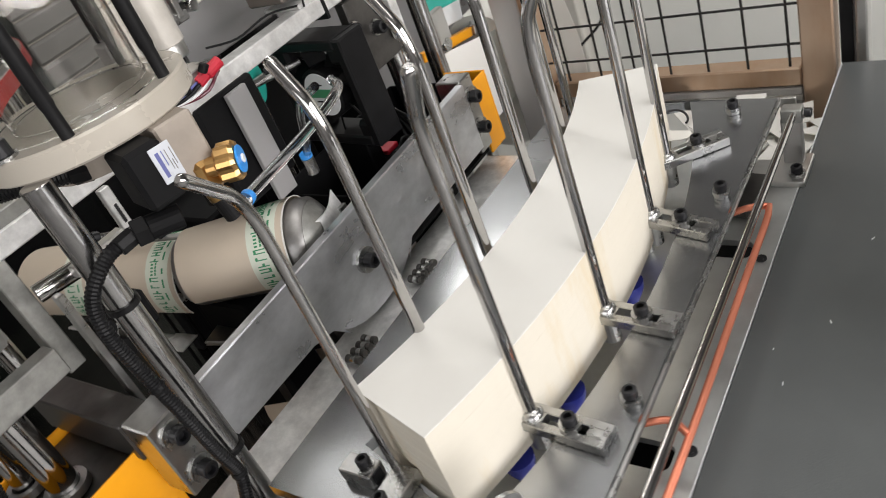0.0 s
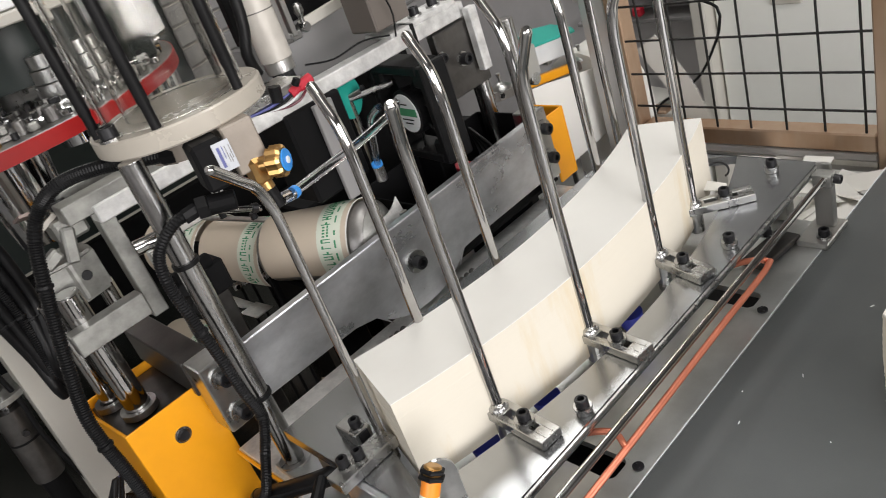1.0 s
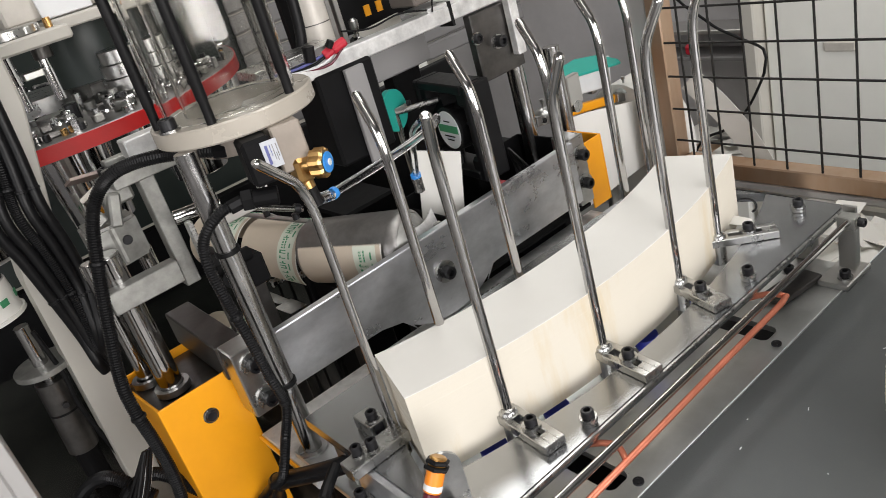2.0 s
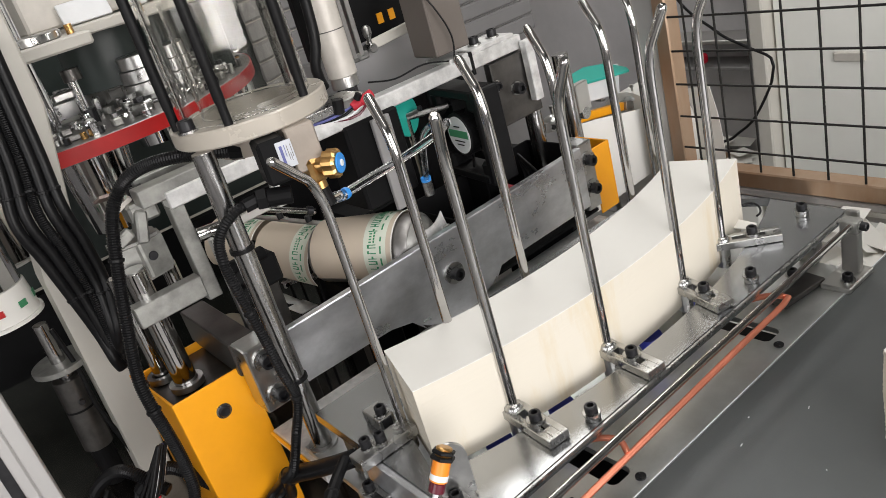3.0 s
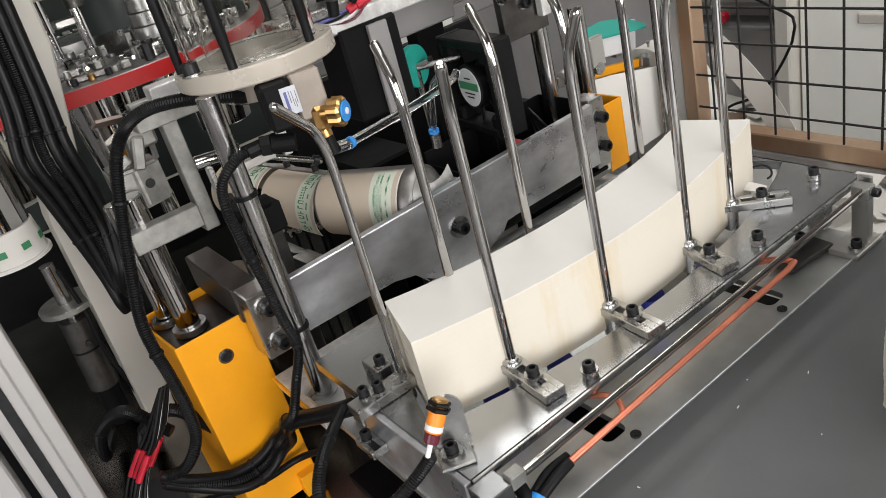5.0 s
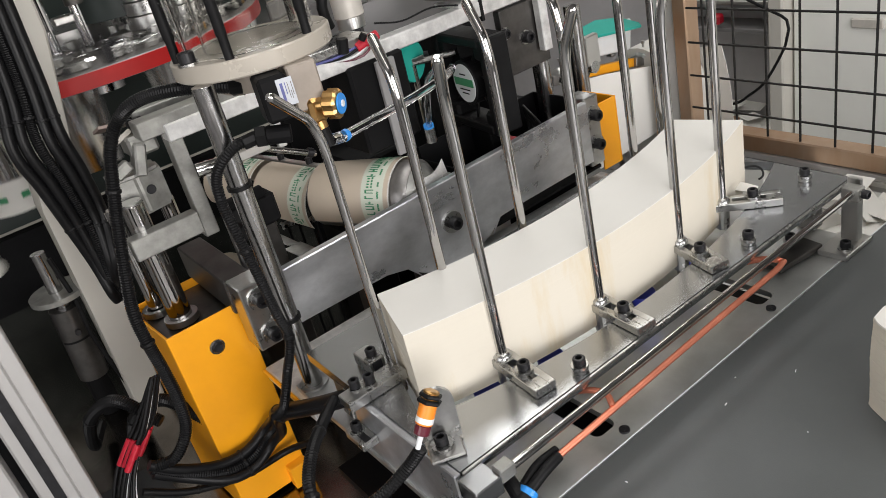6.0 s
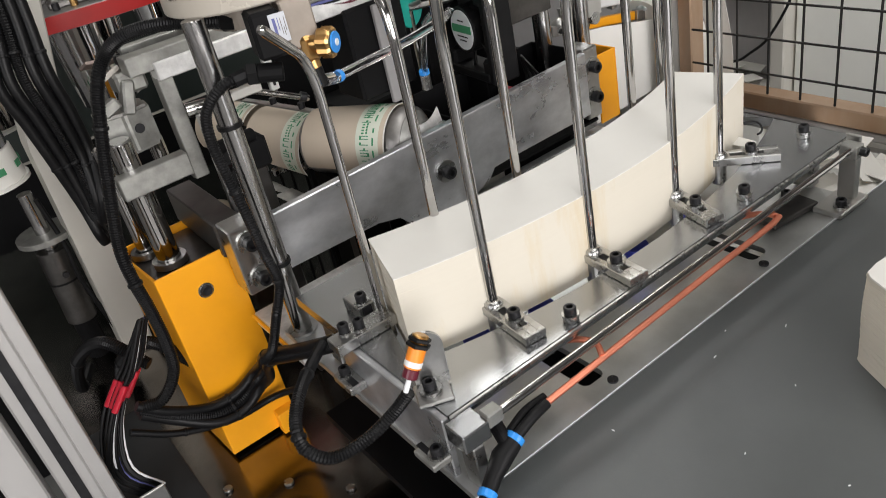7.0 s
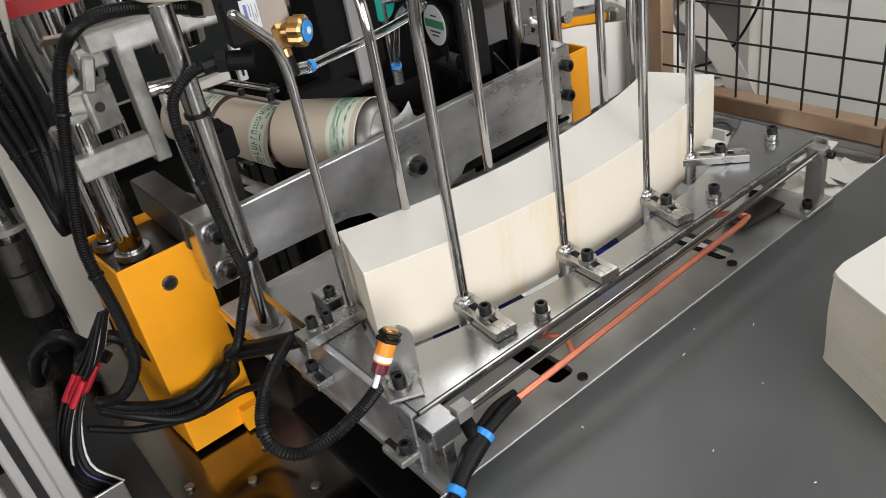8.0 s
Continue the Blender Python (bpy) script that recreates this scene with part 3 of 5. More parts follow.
bolt(sn, (-0.1405, 0.045, PZ + 0.0035), collar=0.003, cr=0.0088)

hp = thing("wire_hoop", "thin bent wire hoop beside the stack end", "wire", (0.345, 0.112, PZ))
part("strap", sweep([(0.338 + 0.016 * math.sin(radians(a)), 0.108 - 0.016 * math.cos(radians(a)), PZ + 0.0014 + 0.004 * math.sin(radians(a)) ** 2) for a in range(-10, 200, 10)], 0.0012, 8), BLACKBOLT, hp, smooth=True)
lpz = thing("loose_plate", "small dull steel plate lying on the base sheet", "plate", (0.29, 0.03, TZ))
part("plate", box((0.295, 0.032, TZ + 0.004), (0.062, 0.026, 0.007), 0.001, Matrix.Rotation(radians(-8), 4, 'Z')), DARKSTEEL, lpz)
bolt(lpz, (0.315, 0.045, TZ + 0.0075), collar=0.001)
scr = thing("paper_scrap", "small torn white scrap on the plate", "paper scrap", (0.312, 0.094, PZ))
part("scrap", prism([(0.303, 0.104), (0.322, 0.106), (0.321, 0.084), (0.312, 0.079), (0.305, 0.088)], PZ + 0.0006, PZ + 0.0014), PAPER, scr)

# ---------------------------------------------------------------- pile of blanks lying on the table
pile = thing("blank_pile", "loose pile of cream paper blanks on the table", "paper stack", (0.2, -0.2, TZ))
bm = bmesh.new()
rnd = random.Random(8)
for i in range(60):
    z = TZ + 0.0005 + i * 0.00135
    dx, dy = rnd.gauss(0, 0.00016), rnd.gauss(0, 0.00016)
    k = 0.0012 * math.sin(i * 0.12 + 0.6)
    prism([(0.136 + dx + k, -0.127 + dy), (0.150 + dx, -0.1265 + dy), (0.26 + dx, -0.140 + dy), (0.36 + dx, -0.175 + dy), (0.345 + dx, -0.27 + dy), (0.22 + dx, -0.23 + dy), (0.087 + dx, -0.215 + dy), (0.108 + dx + k, -0.177 + dy), (0.132 + dx + k, -0.132 + dy)], z, z + 0.00135, bm)
tagged(part("paper_block", bm, PAPEREDGE, pile), kind="stuff")
part("top_sheet", prism([(0.136, -0.128), (0.150, -0.127), (0.26, -0.141), (0.36, -0.176), (0.345, -0.27), (0.22, -0.23), (0.088, -0.215), (0.108, -0.178), (0.131, -0.133)], TZ + 0.082, TZ + 0.0835), PAPER, pile)
bm = bmesh.new()
rnd = random.Random(12)
for i in range(60):
    m = Euler((rnd.uniform(-.5, .5), rnd.uniform(-.5, .5), rnd.uniform(0, 6.3))).to_matrix().to_4x4()
    box((rnd.uniform(0.40, 0.56), rnd.uniform(-0.05, 0.17), 0.705 + 0.0019 * i), (rnd.uniform(.03, .08), rnd.uniform(.02, .06), 0.0008), 0, m, bm)
tagged(part("paper_scraps", bm, PAPER), "white offcuts of paper heaped in a tray", "paper scraps", "", "stuff")
struct("scrap_tray", box((0.48, 0.19, 0.69), (0.2, 0.42, 0.02), 0.002), SHEET, "galvanised tray under the paper scraps", "tray")

# ---------------------------------------------------------------- cross beam and its end blocks
YB = 0.340
bm = bmesh.new()
prof = [(-0.13, 0.887), (0.0, 0.887), (0.03, 0.878)] + [(0.10 + 0.075 * math.sin(radians(a)), 0.893 - 0.042 * math.cos(radians(a))) for a in range(-70, 71, 14)] + [(0.17, 0.878), (0.20, 0.880), (0.343, 0.880), (0.343, 0.963), (-0.13, 0.953)]
lo = [bm.verts.new((x, YB, z)) for x, z in prof]
hi = [bm.verts.new((x, YB + 0.011, z)) for x, z in prof]
bm.faces.new(lo)
bm.faces.new(hi[::-1])
for k in range(len(lo)):
    j = (k + 1) % len(lo)
    bm.faces.new((lo[k], hi[k], hi[j], lo[j]))
bmesh.ops.bevel(bm, geom=[e for e in bm.edges if abs(e.verts[0].co.y - e.verts[1].co.y) < 1e-6], offset=0.0012, segments=1, affect='EDGES')
beam = thing("cross_beam", "milled aluminium cross beam bolted between two blocks", "machine beam", (0.1, 0.345, TZ))
part("beam", bm, BEAM, beam)
bolt(beam, (0.100, YB, 0.907), (0, -1, 0), 0.0078, 0.010, 0.004, 0.0135)
eb = thing("end_block", "steel end block with two cap screws", "machine block", (-0.15, 0.36, 0.87), "end blocks of the beam")
part("block", box((-0.146, 0.357, 0.918), (0.034, 0.034, 0.076), 0.0015), STEEL, eb)
bolt(eb, (-0.146, 0.340, 0.938), (0, -1, 0), 0.0075, 0.009, 0.003, 0.0125)
bolt(eb, (-0.145, 0.340, 0.896), (0, -1, 0), 0.0075, 0.009, 0.003, 0.0125)
part("side_bar", box((-0.150, 0.445, 0.935), (0.030, 0.142, 0.040), 0.0015), DARKSTEEL, eb, "dark ground steel side bar")
eb2 = thing("end_block", "steel end block against a yellow bracket", "machine block", (0.35, 0.36, 0.86), "end blocks of the beam")
part("block", box((0.356, 0.362, 0.918), (0.026, 0.034, 0.096), 0.0015), STEEL, eb2)
bolt(eb2, (0.356, 0.345, 0.941), (0, -1, 0), 0.0075, 0.009, 0.003, 0.0125)
bolt(eb2, (0.355, 0.345, 0.901), (0, -1, 0), 0.0075, 0.009, 0.003, 0.0125)
yb2 = thing("yellow_bracket", "yellow folded sheet-metal bracket at the beam end", "bracket", (0.39, 0.4, 0.85))
part("front", box((0.393, 0.356, 0.898), (0.034, 0.003, 0.096), 0.0008), YELLOW, yb2)
part("side", box((0.4115, 0.385, 0.898), (0.003, 0.060, 0.096), 0.0008), YELLOW, yb2)
lp = thing("lower_plate", "grey steel lower plate with a yellow edge", "machine plate", (0.1, 0.3, 0.83))
part("plate", box((0.11, 0.312, 0.836), (0.54, 0.112, 0.016), 0.001), GALV, lp)
for cx, cy in ((0.136, 0.315), (0.020, 0.315)):
    for i in range(4):
        for j in range(3):
            part("chain_roller", cyl((cx + 0.009 * i, cy + 0.006 * j, 0.852), (cx + 0.009 * i, cy + 0.006 * j + 0.005, 0.852), 0.0042, 12), ZINC if j == 1 else DARKSTEEL, lp, "small chain roller")
part("yellow_edge", box((-0.162, 0.312, 0.842), (0.003, 0.11, 0.004), 0.0005), YELLOW, lp, "yellow painted edge")
part("channel", box((0.02, 0.285, 0.853), (0.18, 0.012, 0.018), 0.001), STEEL, lp)

# black tray behind the beam
tr = thing("motor_tray", "open black sheet-metal tray behind the beam", "tray", (0.26, 0.41, 0.86))
part("floor", box((0.262, 0.41, 0.862), (0.21, 0.115, 0.004), 0), MATTBLACK, tr)
part("back", box((0.262, 0.466, 0.908), (0.21, 0.003, 0.096), 0.0006), MATTBLACK, tr)
part("side", box((0.158, 0.41, 0.900), (0.003, 0.112, 0.08), 0.0006), MATTBLACK, tr)
part("side", box((0.366, 0.425, 0.908), (0.003, 0.08, 0.096), 0.0006), MATTBLACK, tr)
rl = thing("relay_box", "small black relay with a red cap in the tray", "relay", (0.27, 0.42, 0.864))
part("body", box((0.275, 0.425, 0.892), (0.03, 0.03, 0.056), 0.002), BLACK, rl)
part("cap", box((0.275, 0.425, 0.9235), (0.022, 0.022, 0.006), 0.001), REDPLASTIC, rl, "red cap")
for i in range(4):
    cb = thing("tray_cable", "thin black cable curled in the tray", "cable", (0.2, 0.42, 0.87), "cables in the tray")
    part("cable", sweep(curve([(0.19 + 0.02 * i, 0.43 - 0.012 * i, 0.88), (0.22 + 0.02 * i, 0.40, 0.915 + 0.006 * i), (0.27 + 0.015 * i, 0.39, 0.905), (0.31, 0.42 - 0.01 * i, 0.92 + 0.004 * i), (0.33, 0.45, 0.95)], 0.008), 0.0022, 8), BLACK, cb, smooth=True)

# cooling fan on its edge
fan = thing("cooling_fan", "black box fan with a round white and green label", "fan", (0.252, 0.44, 0.864))
fr = Matrix.Rotation(radians(-97), 4, 'Z')      # local -y is the air side
fo = Vector((0.252, 0.440, 1.018))


def fanpart(name, bm, m, label=""):
    bmesh.ops.transform(bm, matrix=Matrix.Translation(fo) @ fr, verts=bm.verts)
    return part(name, bm, m, fan, label)


bm = bmesh.new()
for s in (-1, 1):
    box((s * 0.056, 0, 0), (0.012, 0.038, 0.124), 0.002, None, bm)
    box((0, 0, s * 0.056), (0.101, 0.038, 0.012), 0.002, None, bm)
    for u in (-1, 1):
        box((s * 0.044, 0, u * 0.044), (0.022, 0.034, 0.022), 0.004, None, bm)
fanpart("frame", bm, BLACK)
bm = cyl((0, 0.015, 0), (0, -0.017, 0), 0.030, 30)
fanpart("hub", bm, BLACK)
fanpart("mount", box((0, 0, -0.108), (0.05, 0.02, 0.092), 0.002), MATTBLACK)
bm = cyl((0, -0.0172, 0), (0, -0.0182, 0), 0.0255, 30, ch=0.0002)
fanpart("label_disc", bm, WHITE, "white round label")
fanpart("green_stripe", box((0, -0.0186, 0.002), (0.044, 0.0006, 0.010), 0), GREEN, "green label stripe")
for z, w in ((0.012, 0.014), (-0.008, 0.024), (-0.013, 0.016)):
    fanpart("label_bar", box((0, -0.0186, z), (w, 0.0005, 0.0016), 0), BLACK)
for k in range(7):
    a = 2 * math.pi * k / 7
    bm = box((0.038, 0, 0), (0.028, 0.002, 0.024), 0.0005, Matrix.Rotation(radians(38), 4, 'X'))
    bmesh.ops.rotate(bm, matrix=Matrix.Rotation(a, 3, 'Y'), verts=bm.verts)
    fanpart("blade", bm, BLACK)

# ---------------------------------------------------------------- yellow column with its shafts
yc = thing("yellow_column", "yellow sheet-metal column cover, open at the top", "machine cover", (-0.195, 0.45, 0.67))
part("front", box((-0.196, 0.384, 0.800), (0.084, 0.003, 0.246), 0.0008), YELLOW, yc)
part("left_side", box((-0.2405, 0.4425, 0.800), (0.003, 0.118, 0.246), 0.0008, Matrix.Rotation(radians(4), 4, "Z")), YELLOW, yc)
part("right_side", box((-0.1555, 0.4425, 0.800), (0.003, 0.114, 0.246), 0.0008), YELLOW, yc)
part("back", box((-0.199, 0.502, 0.798), (0.085, 0.003, 0.240), 0.0008), YELLOW, yc)
part("core", box((-0.197, 0.443, 0.785), (0.074, 0.112, 0.22), 0.001), DARKSTEEL, yc, "dark steel core under the cover")
part("top_plate", box((-0.197, 0.443, 0.904), (0.076, 0.112, 0.010), 0.001), DARKSTEEL, yc)
for x, y, r in ((-0.206, 0.43, 0.0125), (-0.218, 0.475, 0.0105)):
    part("bushing", ring((x, y, 0.911), r + 0.0004, r + 0.006, 0.007, 28), STEEL, yc, "ground steel bushing")
part("button_screw", sweep([(-0.194, 0.3825, 0.888), (-0.194, 0.380, 0.888), (-0.194, 0.378, 0.888), (-0.194, 0.3785, 0.888)], [0.0066, 0.0066, 0.005, 0.0025], 20), BLACKBOLT, yc, "black button-head screw")
part("screw_rim", sweep([(-0.194, 0.3825, 0.888), (-0.194, 0.3815, 0.888)], 0.0084, 20), ZINC, yc)
part("step_foot", box((-0.166, 0.376, 0.688), (0.024, 0.014, 0.03), 0.001), YELLOW, yc)

dk = thing("machine_deck", "dark polished steel machine deck with oil sheen", "machine deck", (0, 0.5, 0.66), kind="structure")
part("deck", box((0.05, 0.70, 0.66), (0.92, 1.16, 0.02), 0), DECK, dk)
# the plate's shade is in its dark colour
part("cover_plate", box((-0.335, 0.36, 0.673), (0.10, 0.42, 0.005), 0.0008), SHADEDGREY, dk, "grey cover plate, darkened for the shade on it")
for p in ((-0.165, 0.24), (-0.21, 0.30), (-0.175, 0.335), (-0.265, 0.345)):
    part("deck_screw", cyl((*p, 0.67), (*p, 0.6735), 0.0055, 14), ZINC, dk, "small bright deck screw")
part("front_skirt", box((-0.05, 0.125, 0.35), (0.72, 0.012, 0.60), 0), MATTBLACK, dk)


def shaft(name, x, y, z0, z1, r, label, cat="shaft"):
    th = thing(name, label, cat, (x, y, z0))
    part("shaft", cyl((x, y, z0), (x, y, z1), r, 24), POST, th, smooth=True)
    return th


p1 = shaft("support_post", -0.140, 0.286, 0.846, 1.166, 0.0095, "chromed support post under the oil cup", "post")
part("foot_collar", ring((-0.140, 0.286, 0.8445), 0.0096, 0.015, 0.008), STEEL, p1)
for z in (1.072, 0.93):
    part("cable_tie", ring((-0.140, 0.286, z), 0.0096, 0.0112, 0.004, 24), BLACK, p1, "black cable tie")

# ---------------------------------------------------------------- oil cup: ring, acrylic cylinder, tie rods
OX, OY, OZ = -0.075, 0.318, 1.166
oil = thing("oil_cup", "clear acrylic oil cup on a beige ring with black tie rods", "oil cup", (OX, OY, OZ))
part("base_ring", cyl((OX, OY, OZ), (OX, OY, OZ + 0.016), 0.072, 72, ch=0.0015), RINGPAINT, oil, "beige enamelled base ring", True)
part("lower_boss", cyl((OX + 0.004, OY + 0.004, OZ - 0.022), (OX + 0.004, OY + 0.004, OZ), 0.042, 48), CAST, oil)
part("cylinder", ring((OX, OY, OZ + 0.0162), 0.0545, 0.0585, 0.227, 72), ACRYLIC, oil, "clear acrylic wall", True)
part("inner_sleeve", ring((OX + 0.006, OY + 0.004, OZ + 0.0164), 0.044, 0.0455, 0.10, 64), ACRYLIC, oil, "clear inner sleeve", True)
part("top_plate", cyl((OX, OY, OZ + 0.2434), (OX, OY, OZ + 0.262), 0.072, 64, ch=0.0015), RINGPAINT, oil, "", True)
for a in (170, 231, 296, 20):
    x, y = OX + 0.0650 * math.cos(radians(a)), OY + 0.0650 * math.sin(radians(a))
    part("tie_rod", sweep([(x, y, OZ + z) for z in (0.016, 0.034, 0.037, 0.2434)], [0.0040, 0.0040, 0.0047, 0.0047], 16), BLACK, oil, "black tie rod", True)
bolt(oil, (-0.1385, 0.303, OZ + 0.016), collar=0.002, r=0.007, h=0.009, cr=0.009)

# ---------------------------------------------------------------- solenoid valve, brass valve, tubes
sv = thing("solenoid_valve", "black solenoid valve with a white data label", "solenoid valve", (-0.1, 0.24, 1.1))
rz = Matrix.Rotation(radians(-14), 4, 'Z')
part("coil", box((-0.098, 0.248, 1.146), (0.025, 0.032, 0.038), 0.003, rz), MATTBLACK, sv)
part("label_plate", box((-0.0935, 0.2293, 1.150), (0.0135, 0.001, 0.023), 0.0003, rz), LABELGREY, sv, "pale data label")
for dx, dz, w, h, m in ((-0.0040, 0.0, 0.0024, 0.016, INKBLUE), (-0.0010, 0.003, 0.0006, 0.010, INKBLUE), (0.0010, 0.001, 0.0005, 0.013, BROWNGREY), (0.0026, -0.003, 0.0005, 0.007, BROWNGREY), (0.0040, 0.002, 0.0005, 0.011, BROWNGREY)):
    part("label_bar", box((-0.0925 + dx, 0.2288 - dx * 0.25, 1.150 + dz), (w, 0.0006, h), 0, rz), m, sv)
part("body", box((-0.068, 0.252, 1.146), (0.026, 0.03, 0.04), 0.0015, rz), CAST, sv, "tan cast valve body")
part("cable_gland", cyl((-0.094, 0.246, 1.112), (-0.112, 0.256, 1.115), 0.0080, 20), MATTBLACK, sv)
part("gland_nut", cyl((-0.112, 0.256, 1.115), (-0.120, 0.260, 1.116), 0.0095, 6), BLACK, sv)
bv = thing("needle_valve", "brass needle valve with a knurled knob and blue cap", "valve", (-0.06, 0.24, 1.1))
part("stem", cyl((-0.070, 0.247, 1.146), (-0.068, 0.241, 1.106), 0.0062, 18), BRASS, bv, smooth=True)
part("body", box((-0.068, 0.243, 1.124), (0.016, 0.018, 0.022), 0.003), BRASS, bv)
kd = Vector((0.55, -0.78, -0.06)).normalized()
kp = Vector((-0.068, 0.240, 1.128))
bm = bmesh.new()
q = kd.to_track_quat('Z', 'Y').to_matrix().to_4x4()
n = 28
loops = []
for rr, zz in ((0.009, 0.010), (0.0118, 0.012), (0.0118, 0.021), (0.0102, 0.0235), (0.008, 0.0235)):
    loops.append([bm.verts.new(kp + q @ Vector(((rr + (0.0011 if k % 4 < 2 else -0.0007)) * math.cos(2 * math.pi * k / n), (rr + (0.0011 if k % 4 < 2 else -0.0007)) * math.sin(2 * math.pi * k / n), zz))) for k in range(n)])
for a, b in zip(loops, loops[1:]):
    for k in range(n):
        bm.faces.new((a[k], a[(k + 1) % n], b[(k + 1) % n], b[k]))
bm.faces.new(loops[0])
bm.faces.new(loops[-1])
part("knob", bm, BRASS, bv, "knurled brass knob")
part("neck", cyl(kp, kp + kd * 0.012, 0.0065, 18), BRASS, bv)
part("cap", cyl(kp + kd * 0.0236, kp + kd * 0.0252, 0.0088, 24, ch=0.0003), BLUE, bv, "bright blue cap disc")
part("cap_boss", cyl(kp + kd * 0.0252, kp + kd * 0.0266, 0.0030, 12), WHITE, bv)
part("elbow", cyl((-0.068, 0.241, 1.108), (-0.066, 0.240, 1.090), 0.0058, 18), BLACK, bv)
part("port", cyl((-0.066, 0.240, 1.094), (-0.048, 0.246, 1.090), 0.0052, 18), CLEARTUBE, bv)
part("collar", cyl((-0.048, 0.246, 1.090), (-0.043, 0.248, 1.090), 0.0054, 18), BLUE, bv, "blue release collar")
ct = thing("clear_air_tube", "clear plastic air tube running to a tee", "tube", (0.0, 0.25, 1.09))
part("tube", sweep(curve([(-0.043, 0.248, 1.090), (0.03, 0.252, 1.094), (0.085, 0.262, 1.098), (0.12, 0.30, 1.09)], 0.008), 0.0042, 12), CLEARTUBE, ct, smooth=True)
ct2 = thing("clear_air_tube", "clear plastic air tube hanging to the mandrel", "tube", (0.1, 0.36, 1.0))
part("tube", sweep(curve([(0.10, 0.30, 1.095), (0.115, 0.345, 1.07), (0.12, 0.365, 1.03), (0.13, 0.385, 1.008)], 0.008), 0.0038, 12), CLEARTUBE, ct2, smooth=True)
part("nipple", cyl((0.13, 0.386, 1.006), (0.131, 0.388, 0.988), 0.0062, 14), ZINC, ct2)
part("collar", cyl((0.13, 0.386, 1.012), (0.13, 0.386, 1.006), 0.0062, 14), BLUE, ct2, "blue release collar")


# ---------------------------------------------------------------- conduits and cables
def conduit(name, pts, r, label, rib=True, group=""):
    mid = pts[len(pts) // 2]
    th = thing(name, label, "conduit" if rib else "cable", mid, group)
    part("sleeve", ribbed(pts, r) if rib else sweep(curve(pts, 0.008), r, 14), HOSE, th, smooth=not rib)
    a, b = Vector(pts[0]), Vector(pts[1])
    if name in ("valve_conduit", "arm_conduit"):
        part("end_nut", cyl(a, a + (b - a).normalized() * 0.012, r * 1.25, 8), BLACK, th, "black end nut")
    c = curve(pts, 0.008)
    for f in (0.4, 0.7):
        p, q = c[int(len(c) * f)], c[int(len(c) * f) + 1]
        part("cable_tie", cyl(p, p + (q - p).normalized() * 0.0035, r * 1.16, 14), BLACK, th, "black cable tie")
    return th


conduit("valve_conduit", [(-0.120, 0.260, 1.116), (-0.140, 0.264, 1.114), (-0.159, 0.270, 1.098), (-0.164, 0.272, 1.074), (-0.162, 0.272, 1.040), (-0.159, 0.268, 1.0), (-0.156, 0.267, 0.955), (-0.1525, 0.267, 0.927), (-0.158, 0.266, 0.910), (-0.166, 0.266, 0.894), (-0.182, 0.268, 0.859), (-0.188, 0.29, 0.838)], 0.0050, "black corrugated conduit tied down the post")
conduit("arm_conduit", [(-0.10, 0.30, 1.150), (-0.141, 0.34, 1.158), (-0.171, 0.37, 1.156), (-0.191, 0.388, 1.143), (-0.209, 0.388, 1.12), (-0.225, 0.386, 1.075), (-0.241, 0.380, 1.023), (-0.254, 0.374, 0.974), (-0.256, 0.368, 0.939), (-0.254, 0.366, 0.905), (-0.254, 0.364, 0.866), (-0.260, 0.362, 0.832), (-0.281, 0.362, 0.809), (-0.303, 0.37, 0.807)], 0.0064, "black corrugated conduit looping past the yellow column")
conduit("sensor_conduit", [(-0.159, 0.042, 0.925), (-0.172, 0.050, 0.909), (-0.197, 0.055, 0.897), (-0.223, 0.060, 0.896), (-0.236, 0.070, 0.907), (-0.233, 0.085, 0.918), (-0.216, 0.110, 0.921), (-0.188, 0.150, 0.908), (-0.159, 0.190, 0.892)], 0.0051, "black corrugated conduit looping from the sensor")
for i in range(3):
    d = 0.006 * i
    conduit("column_cable", [(-0.118, 0.19, 0.884 - d * 0.6), (-0.146, 0.205, 0.880 - d * 0.6), (-0.163, 0.25, 0.858 - d * 0.6), (-0.180, 0.305, 0.832 - d * 0.8), (-0.178, 0.345 - d, 0.797 - d), (-0.186, 0.366 - d, 0.776 - d), (-0.212, 0.366 - d, 0.764 - d * 1.3), (-0.244, 0.366 - d, 0.767 - d * 1.2), (-0.281, 0.366, 0.789 - d), (-0.306, 0.37, 0.812 - d)], 0.0056, "black cable bundle crossing the yellow column", i == 1, "cables across the column")
conduit("foot_cable", [(-0.150, 0.34, 0.745), (-0.173, 0.366, 0.733), (-0.224, 0.366, 0.736), (-0.281, 0.368, 0.756), (-0.323, 0.372, 0.786)], 0.004, "thin black cable at the column foot", False)
for i in range(5):
    d = 0.010 * i
    conduit("pillar_cable", [(-0.240 + d, 0.62, 1.30), (-0.252 + d * 1.1, 0.61, 1.170), (-0.266 + d * 1.3, 0.60, 1.105), (-0.258 + d * 1.2, 0.60, 1.055), (-0.250 + d, 0.60, 1.0), (-0.243 + d * 0.5, 0.60 - 0.004 * i, 0.945), (-0.241 + d * 0.2, 0.592 + 0.004 * i, 0.905), (-0.236 + d * 0.1, 0.60 + 0.005 * i, 0.893), (-0.228, 0.606, 0.912)], 0.0064, "black cable hanging down the cream pillar", i == 2, "cables on the pillar")
